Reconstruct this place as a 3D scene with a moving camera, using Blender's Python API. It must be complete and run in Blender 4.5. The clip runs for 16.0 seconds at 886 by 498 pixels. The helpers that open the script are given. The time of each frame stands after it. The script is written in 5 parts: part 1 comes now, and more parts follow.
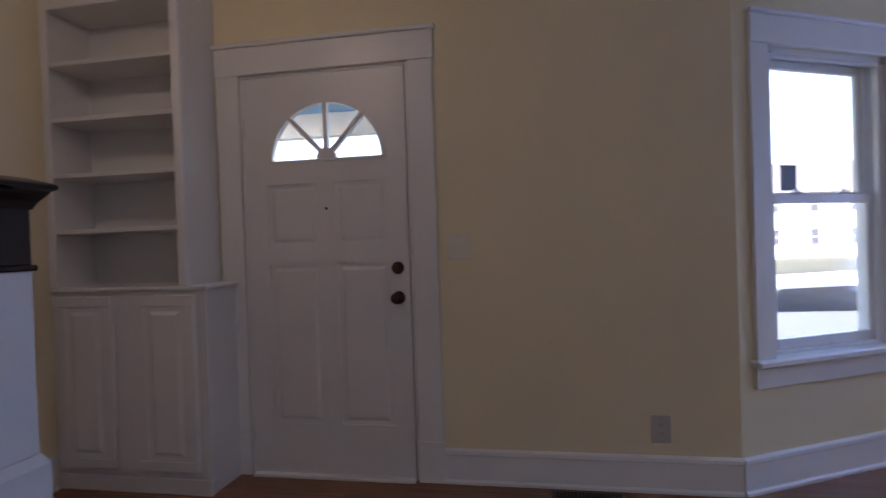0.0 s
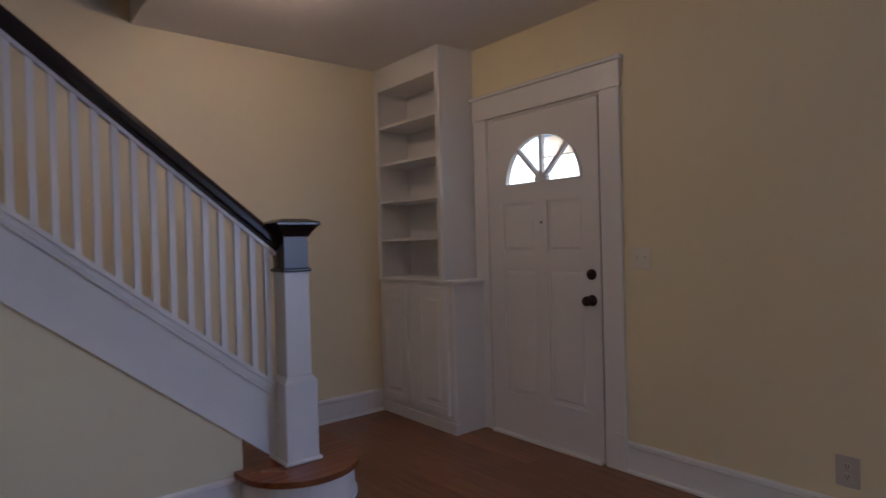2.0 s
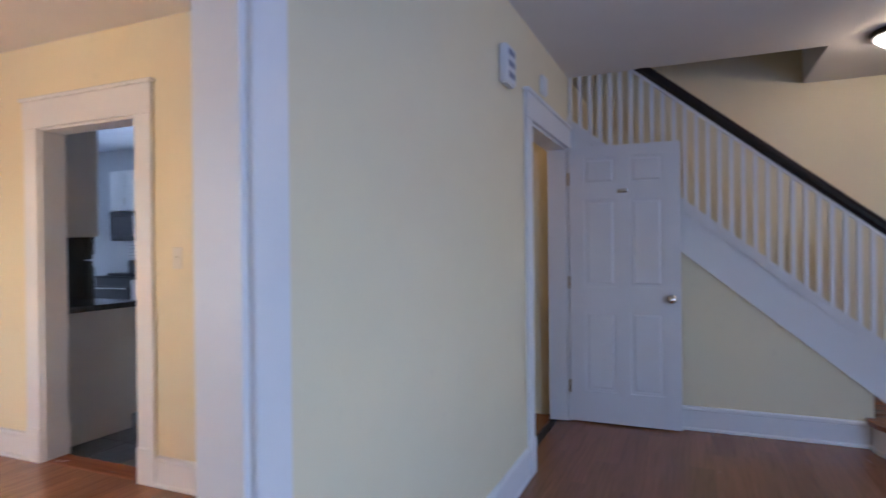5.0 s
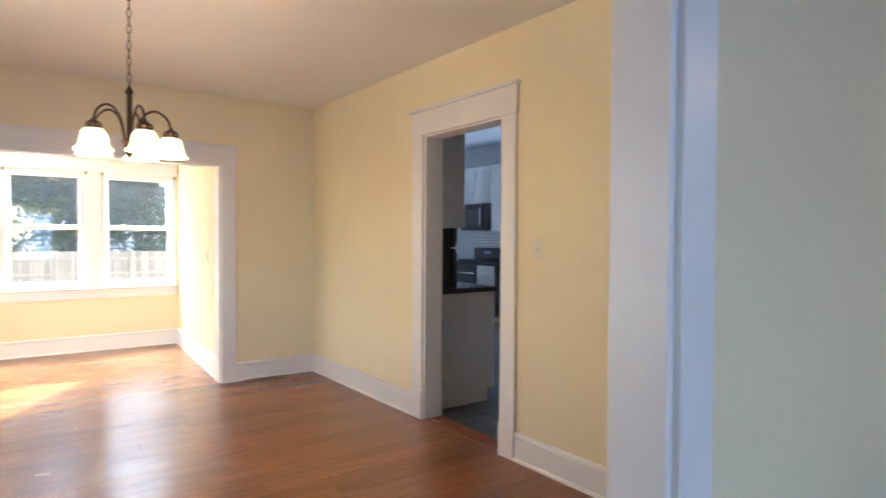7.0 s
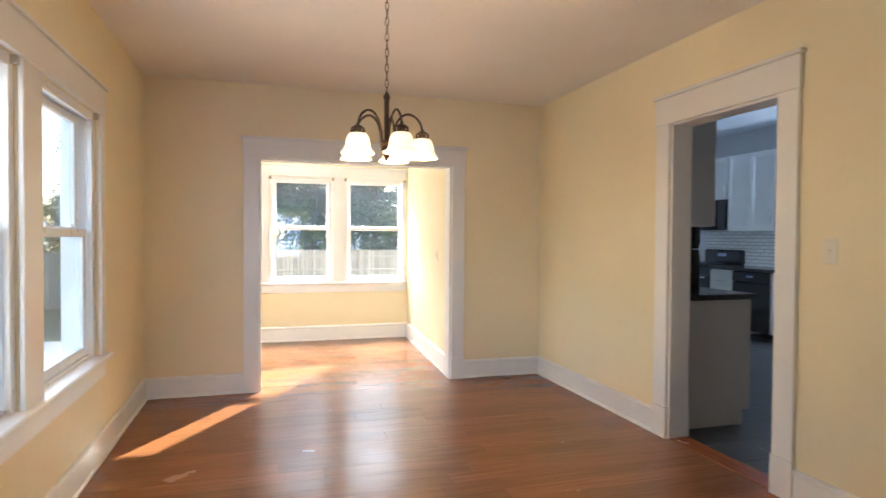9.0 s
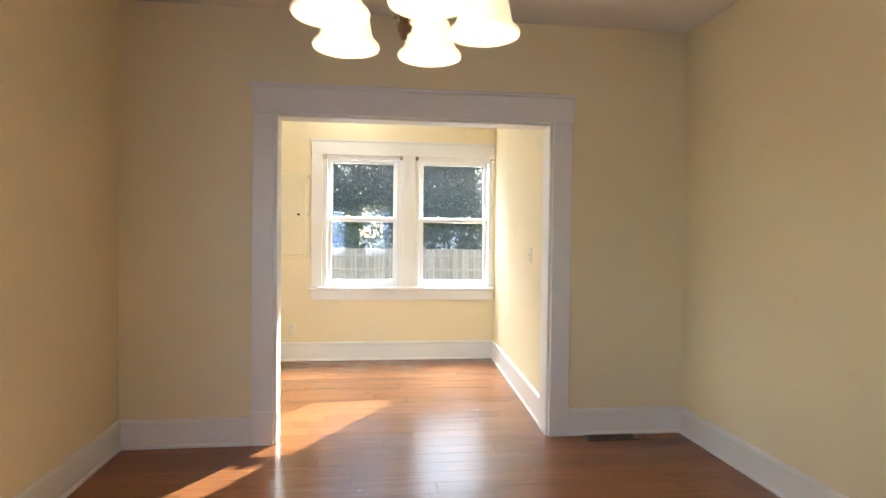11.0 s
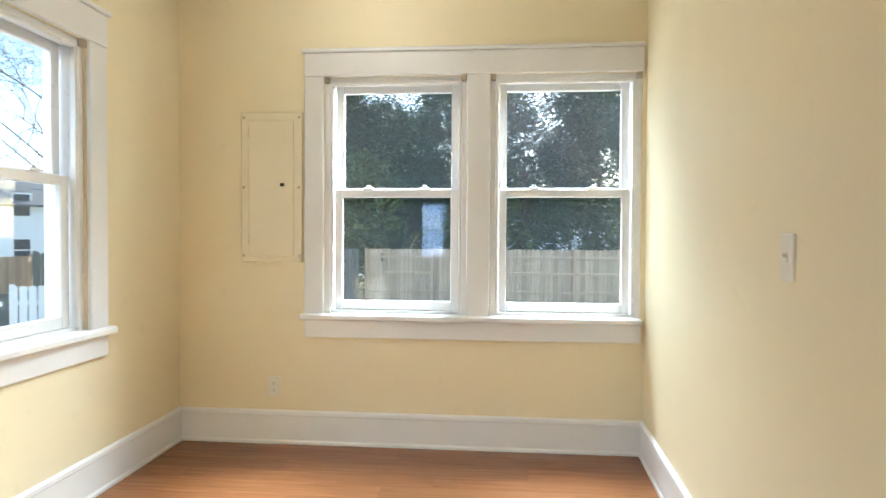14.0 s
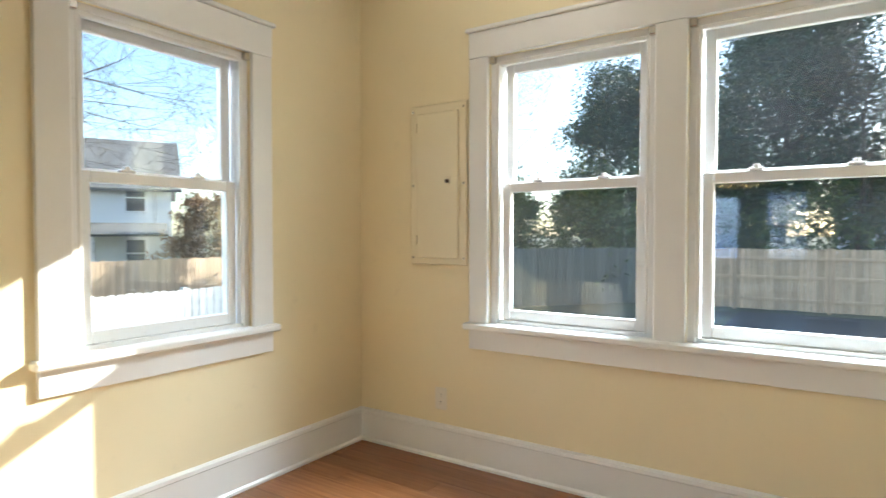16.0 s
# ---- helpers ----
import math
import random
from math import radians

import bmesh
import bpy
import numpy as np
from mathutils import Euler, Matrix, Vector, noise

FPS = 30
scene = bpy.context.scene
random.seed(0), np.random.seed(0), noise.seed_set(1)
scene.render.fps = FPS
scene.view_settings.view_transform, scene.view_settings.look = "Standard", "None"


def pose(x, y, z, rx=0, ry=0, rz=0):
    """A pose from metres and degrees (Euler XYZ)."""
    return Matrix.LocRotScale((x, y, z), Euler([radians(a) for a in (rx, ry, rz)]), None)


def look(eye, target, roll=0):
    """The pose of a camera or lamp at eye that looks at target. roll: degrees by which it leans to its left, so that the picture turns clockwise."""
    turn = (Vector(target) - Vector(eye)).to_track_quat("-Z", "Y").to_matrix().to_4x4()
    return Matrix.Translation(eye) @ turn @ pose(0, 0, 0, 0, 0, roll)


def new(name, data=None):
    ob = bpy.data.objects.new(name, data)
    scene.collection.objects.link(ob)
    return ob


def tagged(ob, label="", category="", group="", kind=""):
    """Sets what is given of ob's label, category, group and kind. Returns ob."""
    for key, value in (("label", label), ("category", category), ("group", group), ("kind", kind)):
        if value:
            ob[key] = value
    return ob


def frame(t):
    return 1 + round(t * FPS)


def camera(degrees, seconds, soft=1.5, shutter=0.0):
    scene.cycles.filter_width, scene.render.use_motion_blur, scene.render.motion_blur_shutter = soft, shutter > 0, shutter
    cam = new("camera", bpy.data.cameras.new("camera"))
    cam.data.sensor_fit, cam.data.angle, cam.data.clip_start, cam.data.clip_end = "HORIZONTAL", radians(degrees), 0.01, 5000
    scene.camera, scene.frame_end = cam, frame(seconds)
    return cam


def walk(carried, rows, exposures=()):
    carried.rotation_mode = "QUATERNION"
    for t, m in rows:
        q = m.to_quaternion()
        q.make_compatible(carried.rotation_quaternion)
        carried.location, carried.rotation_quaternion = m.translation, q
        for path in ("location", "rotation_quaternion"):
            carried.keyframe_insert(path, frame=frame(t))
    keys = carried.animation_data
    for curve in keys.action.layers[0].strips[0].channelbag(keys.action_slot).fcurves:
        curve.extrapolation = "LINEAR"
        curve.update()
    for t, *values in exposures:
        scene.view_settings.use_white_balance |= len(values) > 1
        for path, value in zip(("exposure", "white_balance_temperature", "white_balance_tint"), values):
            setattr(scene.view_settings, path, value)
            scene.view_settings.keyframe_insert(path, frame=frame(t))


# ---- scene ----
cam = camera(74.3, 16.0, soft=1.4, shutter=0.5)
PATH = [
    (0, (-0.693, 2.762, 1.159), (-0.313, 0.799, 1.136), -1.9),
    (0.5, (-0.959, 2.725, 1.182), (-0.206, 0.873, 1.152), -1.7),
    (1, (-1.242, 2.726, 1.204), (-0.21, 1.014, 1.174), -1.6),
    (1.5, (-1.554, 2.745, 1.22), (-0.258, 1.222, 1.192), -1.7),
    (2, (-1.915, 2.704, 1.237), (-0.37, 1.433, 1.217), -1.5),
    (2.5, (-2.319, 2.737, 1.246), (-0.624, 1.676, 1.23), -1.2),
    (3, (-2.671, 2.733, 1.259), (-0.825, 1.963, 1.243), -1.4),
    (3.5, (-3.019, 2.744, 1.257), (-1.067, 2.311, 1.246), -1.3),
    (4, (-3.267, 2.729, 1.252), (-1.269, 2.652, 1.25), -1.4),
    (4.5, (-3.42, 2.69, 1.267), (-1.464, 3.107, 1.262), -1.2),
    (5, (-3.543, 2.726, 1.28), (-1.704, 3.513, 1.273), -0.6),
    (5.2, (-3.584, 2.751, 1.286), (-1.789, 3.631, 1.273), -0.5),
    (7.3, (-3.62, 2.974, 1.299), (-2.531, 4.651, 1.266), 0.5),
    (7.5, (-3.643, 2.997, 1.288), (-2.613, 4.712, 1.26), 0.6),
    (8, (-3.699, 3.039, 1.291), (-2.819, 4.835, 1.256), 0.4),
    (8.5, (-3.717, 3.091, 1.294), (-2.994, 4.955, 1.254), 0.5),
    (9, (-3.722, 3.195, 1.289), (-3.142, 5.108, 1.248), 0.4),
    (9.5, (-3.602, 3.46, 1.284), (-3.163, 5.41, 1.238), 0.4),
    (10, (-3.49, 3.838, 1.267), (-3.137, 5.806, 1.219), 0.5),
    (10.2, (-3.433, 3.994, 1.269), (-3.116, 5.968, 1.22), 0.5),
    (12.3, (-3.044, 6.017, 1.121), (-2.836, 8.006, 1.084), 0.6),
    (12.5, (-3.041, 6.181, 1.113), (-2.85, 8.172, 1.076), 0.5),
    (13, (-3.026, 6.637, 1.085), (-2.917, 8.634, 1.062), 0.6),
    (13.5, (-2.956, 7.045, 1.077), (-2.965, 9.045, 1.065), 0.5),
    (14, (-2.77, 7.409, 1.145), (-2.937, 9.401, 1.104), 0.3),
    (14.5, (-2.651, 7.693, 1.173), (-2.994, 9.662, 1.118), 0.4),
    (15, (-2.49, 7.911, 1.178), (-3.084, 9.82, 1.112), 0.2),
    (15.5, (-2.366, 8.029, 1.159), (-3.249, 9.823, 1.109), 0.1),
    (16, (-2.297, 8.058, 1.159), (-3.406, 9.721, 1.108), -0.0),
]
EXPOSURES = [(0, 2.5, 5950, 31), (1.5, 2.54, 6500, 29), (2.5, 2.76, 6450, 29), (3.5, 3.17, 5950, 27), (4.4, 3.17, 5750, 26), (5.2, 3.25, 5850, 21), (7.3, 3.13, 6050, 14), (10.2, 2.7, 6180, 11), (12.5, 2.12, 5850, 8), (13.5, 2.02, 5750, 6), (14.5, 2.0, 5850, 6), (16, 1.6, 5950, 7)]
walk(cam, [(t, look(eye, target, roll)) for t, eye, target, roll in PATH], EXPOSURES)

# ---- light ----
SUN_WAY = Vector((0.985, 1.61, 0.84)).normalized()  # towards the sun
world = bpy.data.worlds.new("sky")
scene.world = world
world.use_nodes = True
wn = world.node_tree
sky = wn.nodes.new("ShaderNodeTexSky")
sky.sky_type, sky.sun_disc = "NISHITA", False
sky.sun_elevation, sky.sun_rotation = math.asin(SUN_WAY.z), math.atan2(SUN_WAY.x, SUN_WAY.y)
wn.nodes["Background"].inputs["Strength"].default_value = 0.15
wn.links.new(sky.outputs[0], wn.nodes["Background"].inputs["Color"])
sun = new("sun", bpy.data.lights.new("sun", "SUN"))
sun.data.energy, sun.data.angle, sun.data.color = 5.0, radians(0.5), (1.0, 0.93, 0.82)
sun.matrix_world = look(SUN_WAY * 30, (0, 0, 0))


def portal(name, m, w, h, energy, color=(0.72, 0.85, 1.0)):
    """A rectangular area lamp: skylight in a window's opening, or added fill light."""
    lamp = new(name, bpy.data.lights.new(name, "AREA"))
    lamp.data.shape, lamp.data.size, lamp.data.size_y = "RECTANGLE", w, h
    lamp.data.energy, lamp.data.color = energy, color
    lamp.matrix_world = m
    return lamp


def bulb(name, at, watts, color=(1.0, 0.62, 0.28), radius=0.03):
    lamp = new(name, bpy.data.lights.new(name, "POINT"))
    lamp.data.energy, lamp.data.color, lamp.data.shadow_soft_size = watts, color, radius
    lamp.location = at
    return lamp


CEIL = 2.53
LAMP_LIVING, LAMP_SUN, CHANDELIER = (0.69, 1.56), (-3.405, 9.88), (-3.15, 6.06)
bulb("hall_bulb", (*LAMP_LIVING, CEIL - 0.055), 1.3, (1.0, 0.75, 0.46), radius=0.05)
bulb("sunroom_bulb", (*LAMP_SUN, CEIL - 0.055), 2.0, (1.0, 0.93, 0.8), radius=0.05)
portal("bay_skylight", look((-4.23, -0.46, 1.3), (-3.7, 0.4, 1.2)), 0.75, 1.4, 7.3, (0.33, 0.53, 1.0))
portal("bay_skylight", look((-3.05, -0.64, 1.3), (-3.05, 0.0, 1.25)), 0.8, 1.4, 2.9, (0.33, 0.53, 1.0))
portal("dining_skylight", look((-4.72, 5.29, 1.28), (-3.0, 5.29, 1.2)), 0.8, 1.3, 1.5, (1.0, 0.96, 0.90))
# fill lamp added in an unseen, assumed opening to brighten the kitchen
portal("kitchen_fill_light", look((2.37, 4.96, 1.55), (1.6, 8.0, 1.4)), 0.8, 1.1, 52.5, (0.64, 0.80, 1.0))
# unseen bulb added to brighten the closet's inside
bulb("closet_fill_bulb", (0.2, 4.2, 2.3), 0.18, (1.0, 0.70, 0.38), 0.03)
# fill lamps added outside, above the windows and out of view, to brighten the sunroom
portal("sunroom_fill_light", look((-2.2, 12.0, 3.7), (-2.9, 9.7, 0.5)), 1.7, 1.8, 395, (0.88, 0.94, 1.0))
portal("sunroom_fill_light", look((-5.9, 9.4, 3.1), (-3.4, 9.4, 0.7)), 2.6, 2.0, 70, (0.88, 0.94, 1.0))

# ---- materials ----
def material(name):
    m = bpy.data.materials.new(name)
    m.use_nodes = True
    nt = m.node_tree
    return m, nt, nt.nodes["Principled BSDF"]


def node(nt, kind, **values):
    n = nt.nodes.new(kind)
    for key, value in values.items():
        n.inputs[key].default_value = value
    return n


def blend(nt, fac, a, b, kind="MIX"):
    n = nt.nodes.new("ShaderNodeMix")
    n.data_type, n.blend_type = "RGBA", kind
    for i, v in ((0, fac), (6, a), (7, b)):
        if hasattr(v, "links"):
            nt.links.new(v, n.inputs[i])
        else:
            n.inputs[i].default_value = v if i == 0 else (*v, 1)
    return n.outputs[2]


def spread(nt, value, low, high):
    n = nt.nodes.new("ShaderNodeMapRange")
    nt.links.new(value, n.inputs[0])
    n.inputs[1].default_value, n.inputs[2].default_value = low, high
    return n.outputs[0]


def noise_of(nt, scale, stretch=(1, 1, 1), detail=4, rough=0.55, space="Position", turn=(0, 0, 0)):
    if space == "Position":
        src = nt.nodes.new("ShaderNodeNewGeometry").outputs["Position"]
    else:
        src = nt.nodes.new("ShaderNodeTexCoord").outputs[space]
    mp = nt.nodes.new("ShaderNodeMapping")
    mp.inputs["Scale"].default_value = stretch
    mp.inputs["Rotation"].default_value = turn
    nt.links.new(src, mp.inputs[0])
    n = node(nt, "ShaderNodeTexNoise", Scale=scale, Detail=detail, Roughness=rough)
    nt.links.new(mp.outputs[0], n.inputs["Vector"])
    return n.outputs["Fac"]


def relief(nt, b, height, strength, distance=0.002):
    n = node(nt, "ShaderNodeBump", Strength=strength, Distance=distance)
    nt.links.new(height, n.inputs["Height"])
    nt.links.new(n.outputs[0], b.inputs["Normal"])


def paint(name, color, rough=0.5, vary=0.06, grain=260.0, bump=0.12, big=1.3, metal=0.0, spec=0.5, space="Position"):
    """Paint or plastic: faint large blotches, small scuffs, roller relief."""
    m, nt, b = material(name)
    lo, hi = [c * (1 - vary) for c in color], [min(1, c * (1 + vary * 0.6)) for c in color]
    c = blend(nt, spread(nt, noise_of(nt, big, space=space), 0.3, 0.7), lo, hi)
    c = blend(nt, spread(nt, noise_of(nt, big * 14, detail=6, space=space), 0.62, 0.8), c, [x * (1 - vary * 1.4) for x in color])
    nt.links.new(c, b.inputs["Base Color"])
    r = nt.nodes.new("ShaderNodeMapRange")
    nt.links.new(noise_of(nt, big * 9, space=space), r.inputs[0])
    r.inputs[3].default_value, r.inputs[4].default_value = max(0.03, rough - 0.09), min(1, rough + 0.09)
    nt.links.new(r.outputs[0], b.inputs["Roughness"])
    b.inputs["Metallic"].default_value = metal
    b.inputs["Specular IOR Level"].default_value = spec
    if bump:
        relief(nt, b, noise_of(nt, grain, detail=2, space=space), bump)
    return m


def wood(name, dark, light, along="x", rough=0.25, fine=55.0, vary=0.16, bump=0.05, coat=0.0):
    m, nt, b = material(name)
    stretch = {"x": (0.03, 1, 1), "y": (1, 0.03, 1), "z": (1, 1, 0.03)}[along]
    oi = nt.nodes.new("ShaderNodeObjectInfo").outputs["Random"]
    isl = nt.nodes.new("ShaderNodeNewGeometry").outputs["Random Per Island"]
    add = nt.nodes.new("ShaderNodeMath")
    add.operation = "ADD"
    nt.links.new(oi, add.inputs[0]), nt.links.new(isl, add.inputs[1])
    fr = nt.nodes.new("ShaderNodeMath")
    fr.operation = "FRACT"
    nt.links.new(add.outputs[0], fr.inputs[0])
    geo = nt.nodes.new("ShaderNodeNewGeometry").outputs["Position"]
    shift = nt.nodes.new("ShaderNodeVectorMath")
    shift.operation = "SCALE"
    shift.inputs[0].default_value = (31, 17, 7)
    nt.links.new(fr.outputs[0], shift.inputs["Scale"])
    moved = nt.nodes.new("ShaderNodeVectorMath")
    nt.links.new(geo, moved.inputs[0]), nt.links.new(shift.outputs[0], moved.inputs[1])

    def streak(scale, detail):
        mp = nt.nodes.new("ShaderNodeMapping")
        mp.inputs["Scale"].default_value = stretch
        nt.links.new(moved.outputs[0], mp.inputs[0])
        n = node(nt, "ShaderNodeTexNoise", Scale=scale, Detail=detail, Roughness=0.6)
        nt.links.new(mp.outputs[0], n.inputs["Vector"])
        return n.outputs["Fac"]
    g1, g2 = streak(fine, 6), streak(fine * 0.3, 3)
    c = blend(nt, spread(nt, g1, 0.3, 0.72), dark, light)
    c = blend(nt, spread(nt, g2, 0.35, 0.75), c, blend(nt, 0.55, dark, light))
    tone = nt.nodes.new("ShaderNodeMapRange")
    nt.links.new(fr.outputs[0], tone.inputs[0])
    tone.inputs[3].default_value, tone.inputs[4].default_value = 1 - vary, 1 + vary
    mul = nt.nodes.new("ShaderNodeVectorMath")
    mul.operation = "SCALE"
    nt.links.new(c, mul.inputs[0]), nt.links.new(tone.outputs[0], mul.inputs["Scale"])
    nt.links.new(mul.outputs[0], b.inputs["Base Color"])
    r = nt.nodes.new("ShaderNodeMapRange")
    nt.links.new(noise_of(nt, 3.0, detail=6), r.inputs[0])
    r.inputs[3].default_value, r.inputs[4].default_value = rough - 0.07, rough + 0.12
    nt.links.new(r.outputs[0], b.inputs["Roughness"])
    b.inputs["Coat Weight"].default_value, b.inputs["Coat Roughness"].default_value = coat, 0.2
    if bump:
        relief(nt, b, g1, bump, 0.001)
    return m


def thin_glass(name, tint=(0.96, 0.98, 0.97), dirt=0.02, haze=0.0025):
    m, nt, b = material(name)
    nt.nodes.remove(b)
    tr = node(nt, "ShaderNodeBsdfTransparent", Color=(*tint, 1))
    gl = node(nt, "ShaderNodeBsdfGlossy", Roughness=dirt)
    lw = node(nt, "ShaderNodeLayerWeight", Blend=0.5)
    pw = nt.nodes.new("ShaderNodeMath")
    pw.operation = "POWER"
    nt.links.new(lw.outputs["Facing"], pw.inputs[0])
    pw.inputs[1].default_value = 4.0
    fr = nt.nodes.new("ShaderNodeMapRange")
    nt.links.new(pw.outputs[0], fr.inputs[0])
    fr.inputs[3].default_value, fr.inputs[4].default_value = 0.035, 0.8
    mix = nt.nodes.new("ShaderNodeMixShader")
    nt.links.new(fr.outputs[0], mix.inputs[0])
    nt.links.new(tr.outputs[0], mix.inputs[1]), nt.links.new(gl.outputs[0], mix.inputs[2])
    # a faint bluish translucent layer imitates veiling glare over the panes
    glare = node(nt, "ShaderNodeBsdfTranslucent", Color=(0.72, 0.84, 1.0, 1))
    glare_share = nt.nodes.new("ShaderNodeMapRange")
    nt.links.new(noise_of(nt, 2.5, detail=4), glare_share.inputs[0])
    glare_share.inputs[3].default_value, glare_share.inputs[4].default_value = haze * 0.5, haze * 1.5
    veil = nt.nodes.new("ShaderNodeMixShader")
    nt.links.new(glare_share.outputs[0], veil.inputs[0])
    nt.links.new(mix.outputs[0], veil.inputs[1]), nt.links.new(glare.outputs[0], veil.inputs[2])
    nt.links.new(veil.outputs[0], nt.nodes["Material Output"].inputs["Surface"])
    return m


def lit_glass(name, color, strength, shade=(0.95, 0.86, 0.68)):
    """Frosted lamp glass, lit from within."""
    m, nt, b = material(name)
    c = blend(nt, spread(nt, noise_of(nt, 14, detail=5, space="Object"), 0.35, 0.7), shade, [x * 0.9 for x in shade])
    nt.links.new(c, b.inputs["Base Color"])
    b.inputs["Roughness"].default_value = 0.35
    b.inputs["Emission Color"].default_value = (*color, 1)
    b.inputs["Emission Strength"].default_value = strength
    return m


WALL = paint("yellow_wall_paint", (0.81, 0.71, 0.48), 0.55, 0.05, 420, 0.10, 0.9)
CEILING = paint("ceiling_paint", (0.80, 0.77, 0.73), 0.8, 0.04, 160, 0.25, 1.2)
TRIM = paint("white_trim_paint", (0.78, 0.77, 0.75), 0.32, 0.035, 180, 0.05, 1.7)
DOORPAINT = paint("white_door_paint", (0.76, 0.75, 0.74), 0.34, 0.04, 150, 0.05, 2.1)
VINYL = paint("white_vinyl", (0.80, 0.80, 0.80), 0.3, 0.02, 300, 0.02, 3)
PLASTIC = paint("ivory_plastic", (0.76, 0.71, 0.59), 0.35, 0.02, 300, 0.0, 8)
WHITEPLASTIC = paint("white_plastic", (0.78, 0.78, 0.78), 0.35, 0.02, 300, 0.0, 8)
FLOORWOOD = wood("red_brown_floor_laminate", (0.150, 0.052, 0.019), (0.335, 0.140, 0.054), "x", 0.21, 85, 0.12, 0.0)
TREADWOOD = wood("stained_oak_tread", (0.16, 0.042, 0.014), (0.34, 0.11, 0.038), "y", 0.22, 50, 0.05, 0.03)
DARKWOOD = paint("dark_stained_wood", (0.014, 0.009, 0.008), 0.22, 0.25, 90, 0.05, 6)
BRONZE = paint("dark_bronze", (0.055, 0.036, 0.026), 0.38, 0.25, 200, 0.03, 12, 0.85)
NICKEL = paint("brushed_nickel", (0.62, 0.60, 0.56), 0.24, 0.05, 300, 0.02, 9, 1.0)
BRASS = paint("aged_brass", (0.45, 0.33, 0.16), 0.32, 0.2, 300, 0.02, 9, 1.0)
BLACK = paint("black_enamel", (0.012, 0.012, 0.014), 0.18, 0.2, 300, 0.0, 5)
SLOT = paint("dark_slot", (0.02, 0.018, 0.016), 0.8, 0.2, 100, 0.0, 5)
GLASS = thin_glass("window_glass")
SHADE = lit_glass("frosted_shade_glass", (1.0, 0.80, 0.46), 0.16)
DOME = lit_glass("frosted_dome_glass", (1.0, 0.90, 0.74), 0.9)

# ---- geometry helpers ----
def part(name, bm, mat, parent=None, label="", smooth=False):
    """Links a bmesh as one mesh object, under a thing or a part."""
    me = bpy.data.meshes.new(name)
    bmesh.ops.recalc_face_normals(bm, faces=bm.faces)
    if smooth:
        for f in bm.faces:
            f.smooth = True
    bm.to_mesh(me)
    bm.free()
    me.materials.append(mat)
    ob = new(name, me)
    ob.parent = parent
    if label:
        ob["label"] = label
    return ob


def thing(name, m=None, label="", category="", group="", kind=""):
    ob = new(name)
    ob.empty_display_size = 0.1
    if m is not None:
        ob.matrix_basis = m
    return tagged(ob, label, category, group, kind)


def box(x0, x1, y0, y1, z0, z1, r=0.0, bm=None, seg=1):
    """A box, its edges rounded by r, added to bm."""
    own = bmesh.new()
    bmesh.ops.create_cube(own, size=1)
    for v in own.verts:
        v.co = Vector((x0 if v.co.x < 0 else x1, y0 if v.co.y < 0 else y1, z0 if v.co.z < 0 else z1))
    if r:
        bmesh.ops.bevel(own, geom=own.edges[:], offset=r, segments=seg, affect="EDGES")
    if bm is None:
        return own
    me = bpy.data.meshes.new("tmp")
    own.to_mesh(me)
    bm.from_mesh(me)
    bpy.data.meshes.remove(me)
    own.free()
    return bm


def prism(bm, pts, a, b, put=lambda u, v, w: (u, w, v)):
    """Extrudes the outline pts (u, v) from a to b; put() turns u, v, w into x, y, z."""
    one = [bm.verts.new(put(u, v, a)) for u, v in pts]
    two = [bm.verts.new(put(u, v, b)) for u, v in pts]
    bm.faces.new(one), bm.faces.new(two[::-1])
    n = len(pts)
    for i in range(n):
        bm.faces.new((one[i], one[(i + 1) % n], two[(i + 1) % n], two[i]))
    return bm


def lathe(bm, prof, at=(0, 0, 0), n=24, axis="z"):
    """Turns a profile of (radius, height) about an axis."""
    def place(r, h, a):
        u, v = r * math.cos(a), r * math.sin(a)
        p = {"z": (u, v, h), "y": (u, h, v), "x": (h, u, v)}[axis]
        return Vector(p) + Vector(at)
    rings = [[bm.verts.new(place(r, h, 2 * math.pi * i / n)) for i in range(n)] if r > 1e-6 else [bm.verts.new(place(0, h, 0))] for r, h in prof]
    for p, q in zip(rings, rings[1:]):
        for i in range(n):
            k = (i + 1) % n
            if len(p) == 1 and len(q) > 1:
                bm.faces.new((p[0], q[i], q[k]))
            elif len(q) == 1 and len(p) > 1:
                bm.faces.new((p[i], p[k], q[0]))
            elif len(p) > 1:
                bm.faces.new((p[i], p[k], q[k], q[i]))
    return bm


def tube(bm, pts, radius, n=8, close=False):
    """A round bar along pts; radius may be a number or one for each point."""
    pts = [Vector(p) for p in pts]
    rad = radius if isinstance(radius, (list, tuple)) else [radius] * len(pts)
    rings, side = [], None
    for i, p in enumerate(pts):
        a, b = pts[i - 1 if i or close else 0], pts[(i + 1) % len(pts) if close else min(i + 1, len(pts) - 1)]
        d = (b - a).normalized()
        if side is None:
            side = d.orthogonal().normalized()
        side = (side - d * side.dot(d)).normalized()
        up = d.cross(side)
        rings.append([bm.verts.new(p + (side * math.cos(2 * math.pi * k / n) + up * math.sin(2 * math.pi * k / n)) * rad[i]) for k in range(n)])
    pairs = list(zip(rings, rings[1:])) + ([(rings[-1], rings[0])] if close else [])
    for p, q in pairs:
        for k in range(n):
            bm.faces.new((p[k], p[(k + 1) % n], q[(k + 1) % n], q[k]))
    if not close:
        bm.faces.new(rings[0][::-1]), bm.faces.new(rings[-1])
    return bm


